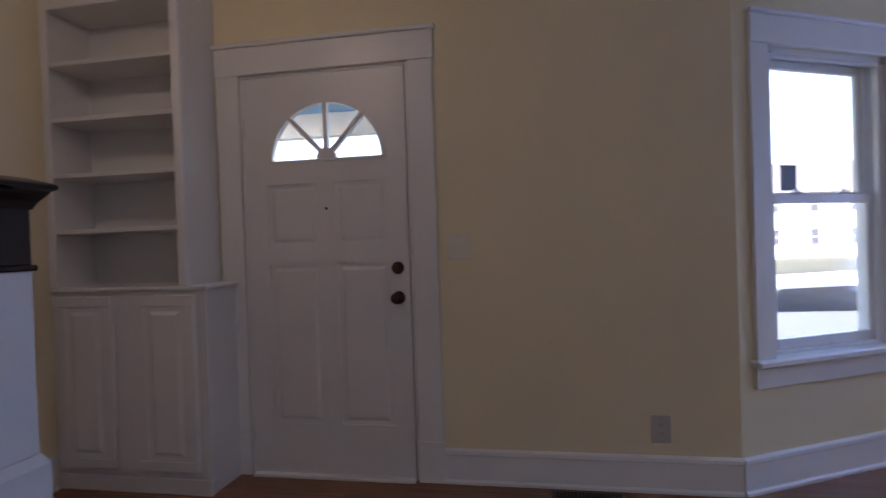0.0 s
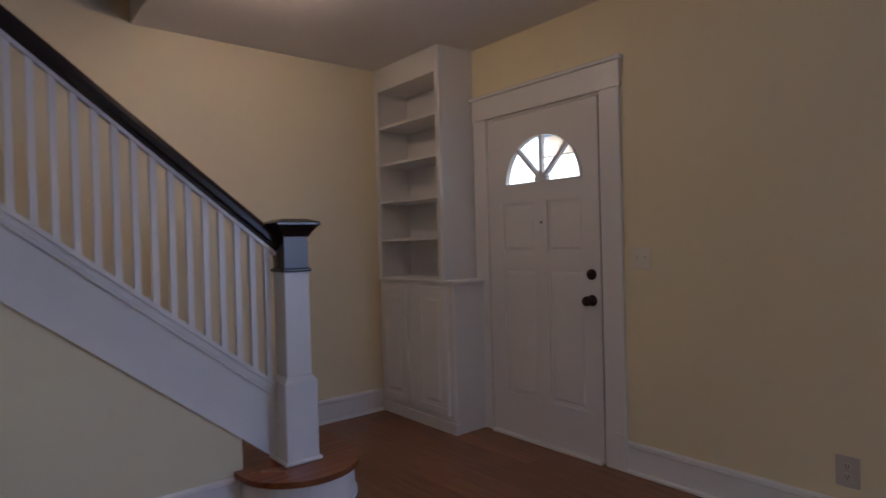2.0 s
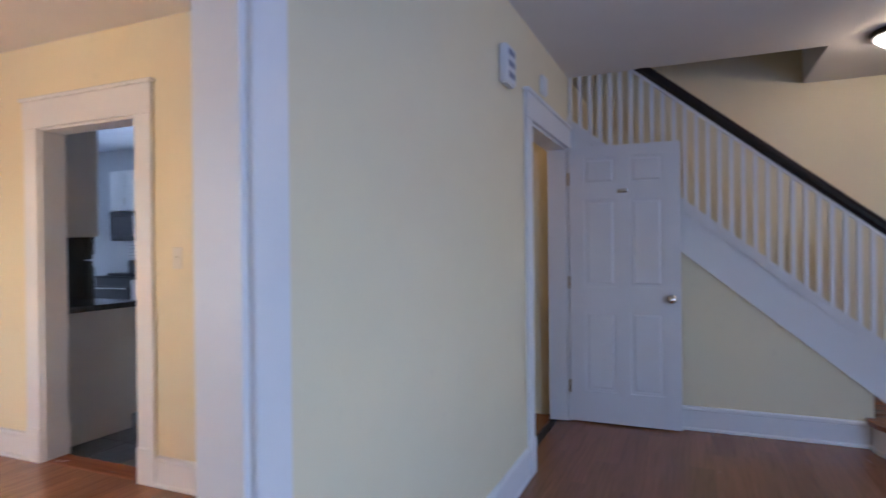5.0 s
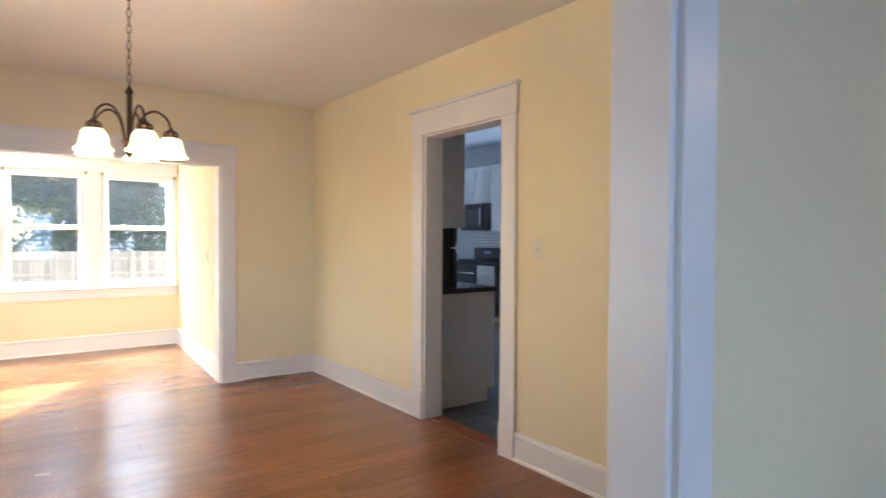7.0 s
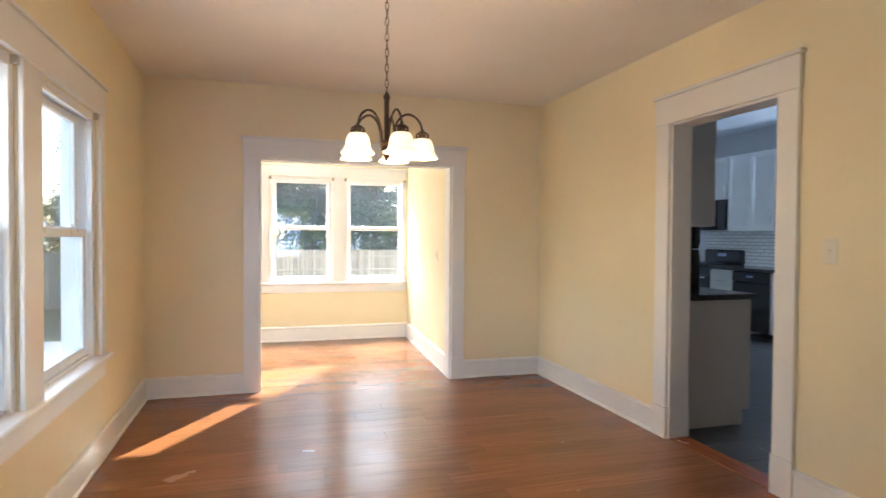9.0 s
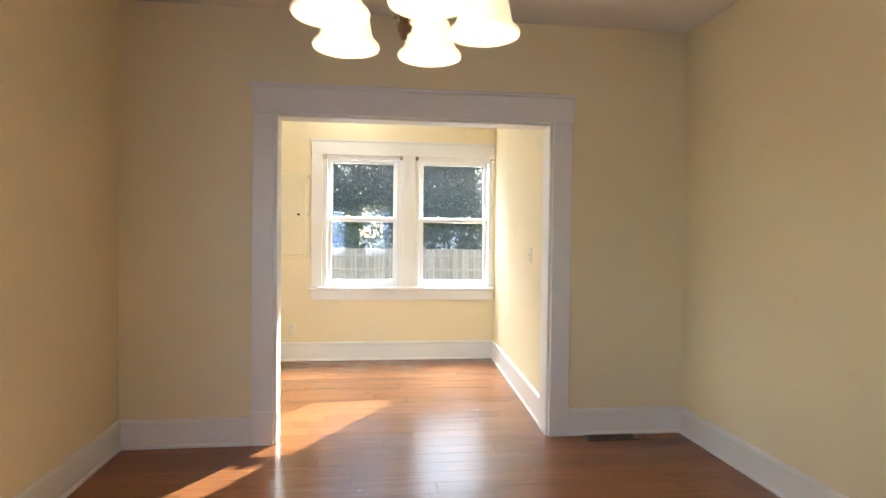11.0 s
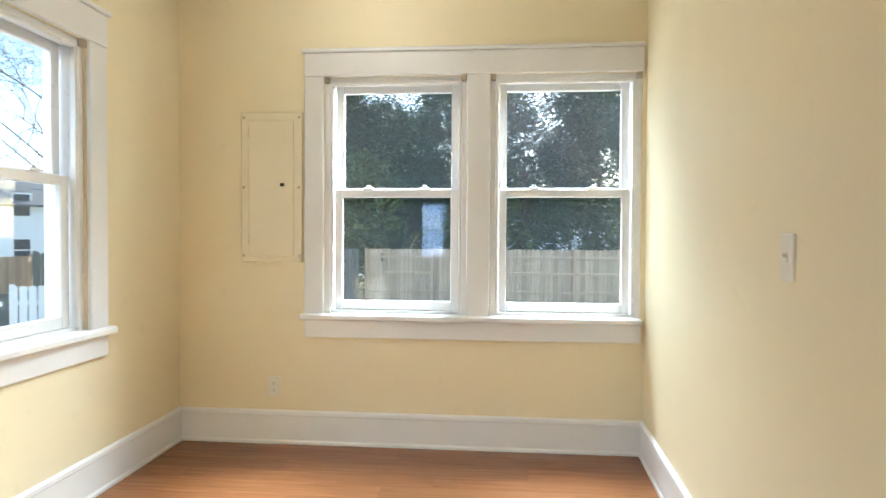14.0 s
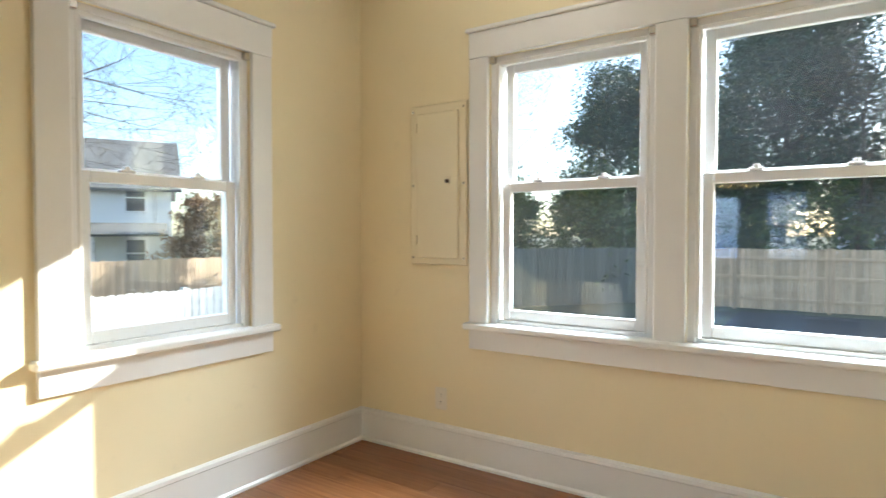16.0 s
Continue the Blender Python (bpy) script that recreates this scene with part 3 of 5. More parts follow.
part("coat_hook", bm, NICKEL, closet, "chrome double coat hook", True)
for z in (0.25, 1.0, 1.75):
    part("hinge", lathe(bmesh.new(), [(0, z - 0.045), (0.007, z - 0.045), (0.007, z + 0.045), (0, z + 0.045)], (-0.004, -0.004, 0), 10), BRASS, closet)

# ---- staircase ----
SX = 0.845          # the stair's open side
RISE, RUN, S = 0.187, 0.2309, 0.81
Y0 = 1.165          # first nosing


def top_of(y):
    return 0.565 + S * (y - 1.53)


def rail_of(y):
    return 1.188 + 0.822 * (y - 1.5)


stair = thing("staircase", pose(0, 0, 0), "white closed-string staircase with stained oak treads", "staircase", kind="structure")
for k in range(17):
    y, z = 1.50 + RUN * k, RISE * (k + 1)
    if k:
        part("riser", box(SX + 0.03, RIGHT - 0.015, y, y + 0.018, z - RISE, z - 0.026), TRIM, stair)
        part("tread", box(SX + 0.03, RIGHT - 0.015, y - 0.026, y + RUN + 0.015, z - 0.026, z, 0.007), TREADWOOD, stair)


def bullnose(grow, z0, z1, bm):
    """Outline of the first step: square to the wall, rounded to the room."""
    pts = [(RIGHT - 0.02, Y0 + 0.55 + grow), (SX + 0.0, Y0 + 0.55 + grow)]
    cx, cy, r = 0.80, Y0 + 0.275, 0.275
    for i in range(25):
        a = math.pi / 2 + math.pi * i / 24 * 1.0
        pts.append((cx + (r + grow) * 1.02 * math.cos(a), cy + (r + grow) * math.sin(a)))
    pts.append((RIGHT - 0.02, Y0 - grow))
    return prism(bm, pts, z0, z1, lambda u, v, w: (u, v, w))


bm = bullnose(0.0, 0.0, RISE - 0.028, bmesh.new())
bullnose(0.012, 0.0, 0.022, bm)
part("first_riser", bm, TRIM, stair, "white curved bullnose riser")
bm = bullnose(0.028, RISE - 0.028, RISE, bmesh.new())
part("first_tread", bm, TREADWOOD, stair, "rounded stained oak bullnose tread")
YE = 5.9
flip = lambda u, v, w: (w, u, v)
skirt = prism(bmesh.new(), [(1.50, top_of(1.50)), (YE, top_of(YE)), (YE, top_of(YE) - 0.335), (1.50, top_of(1.50) - 0.35)], SX - 0.012, SX + 0.03, flip)
part("stringer", skirt, TRIM, stair, "white painted closed stringer")
part("stringer_cap", prism(bmesh.new(), [(1.50, top_of(1.50) + 0.012), (YE, top_of(YE) + 0.012), (YE, top_of(YE) - 0.014), (1.50, top_of(1.50) - 0.014)], SX - 0.034, SX + 0.05, flip), TRIM, stair)
bm = prism(bmesh.new(), [(1.50, top_of(1.50) - 0.014), (YE, top_of(YE) - 0.014), (YE, top_of(YE) - 0.05), (1.50, top_of(1.50) - 0.05)], SX - 0.022, SX - 0.011, flip)
prism(bm, [(1.50, top_of(1.50) - 0.052), (YE, top_of(YE) - 0.052), (YE, top_of(YE) - 0.068), (1.50, top_of(1.50) - 0.068)], SX - 0.028, SX - 0.011, flip)
prism(bm, [(1.50, top_of(1.50) - 0.342), (YE, top_of(YE) - 0.327), (YE, top_of(YE) - 0.355), (1.50, top_of(1.50) - 0.37)], SX - 0.02, SX - 0.011, flip)
part("stringer_moulding", bm, TRIM, stair)
part("baluster_rail", prism(bmesh.new(), [(1.50, rail_of(1.5)), (YE, rail_of(YE)), (YE, rail_of(YE) + 0.02), (1.50, rail_of(1.5) + 0.02)], SX - 0.012, SX + 0.03, flip), TRIM, stair)
prof = [(-0.024, 0), (0.024, 0), (0.026, 0.012), (0.034, 0.022), (0.036, 0.042), (0.028, 0.058), (0.012, 0.066), (-0.012, 0.066), (-0.028, 0.058), (-0.036, 0.042), (-0.034, 0.022), (-0.026, 0.012)]
bm = bmesh.new()
ends = [[bm.verts.new((SX + 0.009 + u, y, rail_of(y) + 0.02 + v * 1.5)) for u, v in prof] for y in (1.49, YE)]
for i in range(len(prof)):
    bm.faces.new((ends[0][i], ends[0][(i + 1) % len(prof)], ends[1][(i + 1) % len(prof)], ends[1][i]))
bm.faces.new(ends[0]), bm.faces.new(ends[1][::-1])
part("handrail", bm, DARKWOOD, stair, "dark-stained moulded wooden handrail")
y = 1.553
while y < YE - 0.1:
    b = 0.0135
    bm = prism(bmesh.new(), [(y - b, top_of(y - b) + 0.011), (y + b, top_of(y + b) + 0.011), (y + b, rail_of(y + b) + 0.001), (y - b, rail_of(y - b) + 0.001)], SX + 0.009 - b, SX + 0.009 + b, flip)
    part("baluster", bm, TRIM, stair)
    y += 0.0717
wall = prism(bmesh.new(), [(1.70, 0), (YE, 0), (YE, top_of(YE) - 0.2), (1.70, top_of(1.70) - 0.2)], SX, SX + 0.029, flip)
tagged(part("wall_under_stair", wall, WALL), "yellow painted wall under the stair", "", "", "structure")
run("baseboard", [(SX, DIV0), (SX, 1.72)])

# newel post: panelled base, slim shaft, dark block and cap
newel = thing("newel_post", pose(0.803, 1.447, RISE), "white boxed newel post with a dark wooden cap", "newel post")
part("base", box(-0.085, 0.085, -0.085, 0.085, 0, 0.395, 0.004), TRIM, newel)
part("foot_moulding", box(-0.098, 0.098, -0.098, 0.098, 0, 0.018, 0.005), TRIM, newel)
bm = bmesh.new()
lo = [bm.verts.new((sx * 0.085, sy * 0.085, 0.395)) for sx, sy in ((-1, -1), (1, -1), (1, 1), (-1, 1))]
hi = [bm.verts.new((sx * 0.065, sy * 0.065, 0.42)) for sx, sy in ((-1, -1), (1, -1), (1, 1), (-1, 1))]
for i in range(4):
    bm.faces.new((lo[i], lo[(i + 1) % 4], hi[(i + 1) % 4], hi[i]))
bm.faces.new(hi), bm.faces.new(lo[::-1])
part("shoulder", bm, TRIM, newel)
part("shaft", box(-0.065, 0.065, -0.065, 0.065, 0.42, 0.93, 0.004), TRIM, newel)
bm = box(-0.065, 0.065, -0.065, 0.065, 0.945, 1.13, 0.004)
box(-0.076, 0.076, -0.076, 0.076, 0.93, 0.947, 0.005, bm)
part("block", bm, DARKWOOD, newel, "dark-stained wooden block")
bm = bmesh.new()
steps = [(0.068, 1.10), (0.075, 1.115), (0.079, 1.122), (0.095, 1.142), (0.099, 1.15), (0.112, 1.157), (0.112, 1.168), (0.103, 1.174), (0.06, 1.188)]
rings = [[bm.verts.new((sx * r, sy * r, z)) for sx, sy in ((-1, -1), (1, -1), (1, 1), (-1, 1))] for r, z in steps]
for p, q in zip(rings, rings[1:]):
    for i in range(4):
        bm.faces.new((p[i], p[(i + 1) % 4], q[(i + 1) % 4], q[i]))
bm.faces.new(rings[-1]), bm.faces.new(rings[0][::-1])
part("cap", bm, DARKWOOD, newel, "dark moulded square cap")

# ---- lamps ----
def flush_lamp(name, x, y, r, label):
    lamp = thing(name, pose(x, y, CEIL), label, "ceiling lamp")
    part("rim", lathe(bmesh.new(), [(0, 0), (r + 0.012, 0), (r + 0.016, -0.012), (r + 0.008, -0.03), (r - 0.008, -0.032), (r - 0.012, -0.02)], (0, 0, 0), 40), BRONZE, lamp, "dark bronze rim", True)
    dome = lathe(bmesh.new(), [(r - 0.008, -0.026), (r * 0.93, -0.048), (r * 0.78, -0.07), (r * 0.5, -0.09), (r * 0.2, -0.1), (0, -0.102)], (0, 0, 0), 40)
    part("dome", dome, DOME, lamp, "frosted glass dome, lit", True).visible_shadow = False
    part("finial", lathe(bmesh.new(), [(0.009, -0.098), (0.011, -0.106), (0.006, -0.112), (0.008, -0.12), (0, -0.127)], (0, 0, 0), 12), NICKEL, lamp, "small metal finial", True)
    return lamp


flush_lamp("ceiling_lamp", *LAMP_LIVING, 0.165, "lit flush ceiling lamp with a frosted dome")
flush_lamp("ceiling_lamp", *LAMP_SUN, 0.165, "lit flush ceiling lamp with a frosted dome")


def chandelier(x, y):
    top = thing("chandelier", pose(x, y, 0), "dark bronze five-arm chandelier with lit bell shades", "chandelier")
    part("canopy", lathe(bmesh.new(), [(0, CEIL), (0.066, CEIL), (0.066, CEIL - 0.008), (0.05, CEIL - 0.022), (0.016, CEIL - 0.032), (0.01, CEIL - 0.05), (0, CEIL - 0.05)], (0, 0, 0), 28), BRONZE, top, "", True)
    z, k = CEIL - 0.048, 0
    while z > 2.02:
        pts = []
        for i in range(14):
            a = 2 * math.pi * i / 14
            u, v = 0.0082 * math.cos(a), 0.023 * math.sin(a)
            pts.append((u, 0, z - 0.018 + v) if k % 2 else (0, u, z - 0.018 + v))
        part("chain_link", tube(bmesh.new(), pts, 0.002, 6, True), BRONZE, top)
        z, k = z - 0.038, k + 1
    down = lambda prof, drop=0.0: [(r * 0.915, 2.012 - drop - (2.0 - h) * 0.915) for r, h in prof]
    part("stem", lathe(bmesh.new(), down([(0, 2.0), (0.006, 1.998), (0.008, 1.985), (0.016, 1.975), (0.02, 1.962), (0.014, 1.95), (0.0135, 1.945), (0.0135, 1.73), (0.02, 1.725)]), (0, 0, 0), 24), BRONZE, top, "", True)
    part("hub", lathe(bmesh.new(), down([(0.014, 1.728), (0.022, 1.724), (0.034, 1.718), (0.038, 1.712), (0.034, 1.706), (0.038, 1.70), (0.034, 1.692), (0.02, 1.686), (0.013, 1.676), (0.012, 1.664), (0.021, 1.655), (0.017, 1.642), (0.008, 1.634), (0.009, 1.628), (0.0, 1.618)]), (0, 0, 0), 24), BRONZE, top, "ringed bronze hub with a finial", True)
    to, side = Vector((-0.195, -0.98, 0)), Vector((0.98, -0.195, 0))
    way = down([(0.026, 1.70), (0.029, 1.73), (0.033, 1.77), (0.042, 1.815), (0.057, 1.852), (0.078, 1.88), (0.103, 1.895), (0.13, 1.896), (0.155, 1.884), (0.176, 1.864), (0.19, 1.836), (0.196, 1.805)], 0.02)
    for i in range(5):
        a = radians(23 + 72 * i)
        d = to * math.cos(a) + side * math.sin(a)
        smooth_way = []
        for k in range(len(way) - 1):
            p0, p1, p2, p3 = (Vector(way[min(max(k + o, 0), len(way) - 1)]) for o in (-1, 0, 1, 2))
            for t in (0.0, 0.5):
                smooth_way.append(0.5 * (2 * p1 + (p2 - p0) * t + (2 * p0 - 5 * p1 + 4 * p2 - p3) * t * t + (3 * p1 - p0 - 3 * p2 + p3) * t ** 3))
        smooth_way.append(Vector(way[-1]))
        part("arm", tube(bmesh.new(), [d * p.x + Vector((0, 0, p.y)) for p in smooth_way], 0.0058, 10), BRONZE, top, "curved bronze arm", True)
        at = d * (0.196 * 0.915)
        holder = part("socket", lathe(bmesh.new(), down([(0, 1.822), (0.008, 1.82), (0.01, 1.81), (0.017, 1.806), (0.034, 1.794), (0.036, 1.789), (0.02, 1.788), (0.02, 1.768), (0.0, 1.766)], 0.02), tuple(at), 20), BRONZE, top, "bronze socket cup", True)
        ring = lathe(bmesh.new(), down([(0.033, 1.774), (0.037, 1.772), (0.037, 1.766), (0.033, 1.764), (0.033, 1.774)], 0.02), tuple(at), 20)
        for j in range(8):
            c, q = math.cos(j * math.pi / 4), math.sin(j * math.pi / 4)
            u, h0, h1 = 0.0318, *[h for _, h in down([(0, 1.77), (0, 1.79)], 0.02)]
            box(at.x + u * c - 0.0025, at.x + u * c + 0.0025, at.y + u * q - 0.0025, at.y + u * q + 0.0025, h0, h1, 0, ring)
        part("gallery_ring", ring, BRONZE, holder, "slotted bronze shade gallery")
        bell = down([(0.027, 1.768), (0.042, 1.764), (0.053, 1.752), (0.06, 1.733), (0.064, 1.712), (0.067, 1.695), (0.073, 1.681), (0.085, 1.670), (0.088, 1.663), (0.0865, 1.659)], 0.02)
        sh = part("shade", lathe(bmesh.new(), bell + [(r - 0.003, z) for r, z in bell[::-1]], tuple(at), 28), SHADE, top, "lit frosted glass bell shade", True)
        sh.visible_shadow = False
        bulb("chandelier_bulb", (x + at.x, y + at.y, 1.705), CHANDELIER_W, radius=0.025)
    return top


CHANDELIER_W = 0.46
chandelier(*CHANDELIER)


# ---- wall plates and small fittings ----
def plate(name, m, w, h, label, category, toggles=0, sockets=0, mat=None):
    """A wall plate in the plane y 0, its face towards -y."""
    top = thing(name, m, label, category)
    mat = mat or PLASTIC
    part("cover_plate", box(-w / 2, w / 2, -0.006, 0, -h / 2, h / 2, 0.003), mat, top)
    for k in range(toggles):
        u = (k - (toggles - 1) / 2) * 0.046
        bm = box(u - 0.006, u + 0.006, -0.009, -0.006, -0.013, 0.013, 0.001)
        box(u - 0.004, u + 0.004, -0.017, -0.007, 0.001, 0.011, 0.001, bm)
        part("toggle", bm, mat, top)
        for v in (-0.032, 0.032):
            part("screw", lathe(bmesh.new(), [(0, -0.008), (0.003, -0.0075), (0.003, -0.006)], (u, 0, v), 8, "y"), mat, top)
    for k in range(sockets):
        v = (k - 0.5) * 0.04
        bm = lathe(bmesh.new(), [(0, -0.0085), (0.0155, -0.0085), (0.0165, -0.006)], (0, 0, v), 16, "y")
        s = part("socket", bm, mat, top)
        for u in (-0.0055, 0.0055):
            part("slot", box(u - 0.001, u + 0.001, -0.0092, -0.0083, v - 0.001, v + 0.007), SLOT, s)
        part("slot", lathe(bmesh.new(), [(0, -0.0092), (0.0022, -0.0092), (0.0022, -0.008)], (0, 0, v - 0.007), 8, "y"), SLOT, s)
    return top


plate("light_switch", pose(-0.237, 0, 1.133, 0, 0, 180), 0.116, 0.116, "ivory double light switch beside the front door", "light switch", 2)
plate("wall_outlet", pose(-1.132, 0, 0.285, 0, 0, 180), 0.085, 0.125, "taupe wall outlet above the baseboard", "outlet", 0, 2, paint("taupe_plastic", (0.50, 0.45, 0.41), 0.4, 0.04, 300, 0.0, 8))
plate("light_switch", pose(DR, 5.245, 1.235, 0, 0, -90), 0.072, 0.116, "ivory light switch beside the kitchen door", "light switch", 1)
plate("light_switch", M_SR @ pose(1.70, 0, 1.10), 0.072, 0.116, "ivory light switch on the sunroom wall", "light switch", 1)
plate("wall_outlet", pose(-3.969, SB, 0.311), 0.072, 0.115, "ivory wall outlet under the electric panel", "outlet", 0, 2)

chime = thing("door_chime", pose(-0.77, DIV0, 2.165), "white door chime box with grey slots", "door chime")
part("cover", box(-0.075, 0.075, -0.045, 0, -0.095, 0.095, 0.008, seg=2), WHITEPLASTIC, chime)
for k in range(3):
    part("slot", box(-0.05, 0.05, -0.0465, -0.044, -0.065 + k * 0.055, -0.035 + k * 0.055, 0.001), paint("slot_grey", (0.25, 0.27, 0.36), 0.5), chime)
sensor = thing("smoke_alarm", pose(0.02, DIV0, 2.265), "small white alarm sensor on the wall", "alarm")
part("cover", box(-0.055, 0.055, -0.03, 0, -0.06, 0.06, 0.01, seg=2), WHITEPLASTIC, sensor)
stat = thing("thermostat", pose(DR, 4.585, 1.415, 0, 0, -90), "white wall thermostat with a small display", "thermostat")
part("case", box(-0.06, 0.06, -0.026, 0, -0.05, 0.05, 0.006, seg=2), WHITEPLASTIC, stat)
part("display", box(-0.03, 0.034, -0.0275, -0.025, -0.002, 0.034, 0.001), paint("display_glass", (0.42, 0.46, 0.44), 0.15, 0.05), stat)
part("label_bar", box(-0.02, 0.02, -0.0272, -0.0255, -0.03, -0.018), paint("label_grey", (0.4, 0.4, 0.4), 0.5), stat)


def grille(name, m, w, h, n, label, mat):
    """A return-air grille with slanted slats in the plane y 0."""
    top = thing(name, m, label, "air vent")
    part("backing", box(-w / 2 + 0.02, w / 2 - 0.02, -0.002, 0, 0.02, h - 0.02), SLOT, top)
    bm = bmesh.new()
    for a, b, c, d in ((-w / 2, -w / 2 + 0.028, 0, h), (w / 2 - 0.028, w / 2, 0, h), (-w / 2 + 0.028, w / 2 - 0.028, 0, 0.028), (-w / 2 + 0.028, w / 2 - 0.028, h - 0.028, h)):
        box(a, b, -0.011, 0, c, d, 0.002, bm)
    part("frame", bm, mat, top)
    step = (h - 0.056) / n
    bm = prism(bmesh.new(), [(-0.0102, 0.0), (-0.0085, 0.0), (-0.0025, step * 0.72), (-0.0042, step * 0.72)], -w / 2 + 0.028, w / 2 - 0.028, lambda u, v, s: (s, u, v))
    first = part("slat", bm, mat, top)
    first.location.z = 0.028
    for k in range(1, n):
        ob = new("slat", first.data)
        ob.parent, ob.location = top, (0, 0, 0.028 + step * k)
    return top


grille("return_air_grille", pose(DR, 4.455, 0.2, 0, 0, -90), 0.51, 0.875, 46, "white return-air grille low on the wall", TRIM)


def floor_register(x, y, w, d, turn=0):
    top = thing("floor_register", pose(x, y, 0, 0, 0, turn), "brown metal floor register set in the floor", "floor vent")
    mat = paint("register_brown", (0.09, 0.055, 0.035), 0.4, 0.2, 200, 0.03, 9, 0.6)
    bm = bmesh.new()
    for a, b, c, e in ((-w / 2, w / 2, -d / 2, -d / 2 + 0.014), (-w / 2, w / 2, d / 2 - 0.014, d / 2), (-w / 2, -w / 2 + 0.014, -d / 2 + 0.014, d / 2 - 0.014), (w / 2 - 0.014, w / 2, -d / 2 + 0.014, d / 2 - 0.014)):
        box(a, b, c, e, 0.001, 0.006, 0.001, bm)
    part("frame", bm, mat, top)
    part("well", box(-w / 2 + 0.012, w / 2 - 0.012, -d / 2 + 0.012, d / 2 - 0.012, 0.0005, 0.0015), SLOT, top)
    u = -w / 2 + 0.026
    while u < w / 2 - 0.02:
        part("slat", box(u, u + 0.006, -d / 2 + 0.014, d / 2 - 0.014, 0.0015, 0.005), mat, top)
        u += 0.016


floor_register(-1.735, 8.165, 0.32, 0.10)
floor_register(-0.80, 0.10, 0.32, 0.10)

# electric panel in the sunroom, painted over
ep = thing("electric_panel", pose(-3.978, SB, 1.002), "wall-coloured electric panel with a closed door", "electric panel")
EPM = paint("painted_steel", (0.79, 0.70, 0.49), 0.38, 0.04, 300, 0.04, 2)
part("cover", box(-0.172, 0.172, -0.02, 0, 0, 0.82, 0.005), EPM, ep)
pd = part("panel_door", box(-0.125, 0.128, -0.031, -0.02, 0.032, 0.775, 0.004), EPM, ep)
bm = box(0.045, 0.085, -0.035, -0.030, 0.408, 0.446, 0.003)
part("latch", bm, EPM, pd)
part("latch_pull", box(0.055, 0.078, -0.037, -0.0345, 0.414, 0.432, 0.001), SLOT, pd, "dark recessed latch pull")
for u in (-0.155, 0.155):
    for v in (0.035, 0.41, 0.79):
        part("screw", lathe(bmesh.new(), [(0, -0.024), (0.006, -0.023), (0.007, -0.02)], (u, 0, v), 10, "y"), NICKEL, ep)
part("hinge", box(-0.134, -0.126, -0.033, -0.02, 0.10, 0.15, 0.001), EPM, ep), part("hinge", box(-0.134, -0.126, -0.033, -0.02, 0.68, 0.73, 0.001), EPM, ep)

# ---- built-in bookcase beside the front door ----
bc = thing("bookcase", pose(0, 0, 0), "white built-in bookcase with open shelves over two cabinet doors", "bookcase")
BX0, BX1, BY, BH = 0.93, RIGHT - 0.004, 0.285, 0.995
bm = bmesh.new()
box(BX0, BX0 + 0.02, 0.002, BY, 0.0, BH - 0.02, 0.002, bm)
box(BX0 + 0.02, BX1, BY - 0.02, BY, 0.075, BH - 0.02, 0, bm)
box(BX0 + 0.02, BX1, 0.002, BY - 0.02, 0.06, 0.078, 0, bm)
part("cabinet_body", bm, DOORPAINT, bc)
part("toe_board", box(BX0 - 0.006, BX1, BY - 0.03, BY + 0.008, 0, 0.075, 0.003), DOORPAINT, bc)
part("counter", box(BX0 - 0.02, BX1, 0.002, BY + 0.018, BH - 0.02, BH, 0.004), DOORPAINT, bc)
for a, b in ((1.42, 1.72), (0.98, 1.285)):
    cd = part("cabinet_door", box(a, b, BY + 0.001, BY + 0.019, 0.115, BH - 0.045, 0.004), DOORPAINT, bc)
    bm = bmesh.new()
    for c, d, e, f in ((a, b, 0.115, 0.165), (a, b, BH - 0.095, BH - 0.045), (a, a + 0.05, 0.165, BH - 0.095), (b - 0.05, b, 0.165, BH - 0.095)):
        box(c + 0.003, d - 0.003, BY + 0.019, BY + 0.025, e, f, 0.003, bm)
    part("door_frame", bm, DOORPAINT, cd)
    part("raised_panel", panel(a + 0.055, b - 0.055, 0.172, BH - 0.102, BY + 0.02, -1, 0.035, 0.009), DOORPAINT, cd)
TX0, TY, TH = 1.012, 0.30, CEIL - 0.002
bm = bmesh.new()
box(TX0, TX0 + 0.02, 0.002, TY - 0.018, BH, TH, 0, bm)
box(BX1 - 0.02, BX1, 0.002, TY - 0.018, BH, TH, 0, bm)
part("side_panel", bm, DOORPAINT, bc)
part("back_panel", box(TX0 + 0.02, BX1 - 0.02, 0.002, 0.012, BH, TH), DOORPAINT, bc)
bm = bmesh.new()
box(TX0, TX0 + 0.045, TY - 0.018, TY, BH, TH, 0.003, bm), box(BX1 - 0.045, BX1, TY - 0.018, TY, BH, TH, 0.003, bm)
box(TX0 + 0.045, BX1 - 0.045, TY - 0.018, TY, 2.36, TH, 0.003, bm)
part("face_frame", bm, DOORPAINT, bc)
part("top_board", box(TX0 + 0.02, BX1 - 0.02, 0.012, TY - 0.018, 2.365, 2.385), DOORPAINT, bc)
for z in (1.28, 1.555, 1.83, 2.105):
    part("shelf", box(TX0 + 0.021, BX1 - 0.021, 0.013, TY - 0.012, z - 0.02, z, 0.002), DOORPAINT, bc)

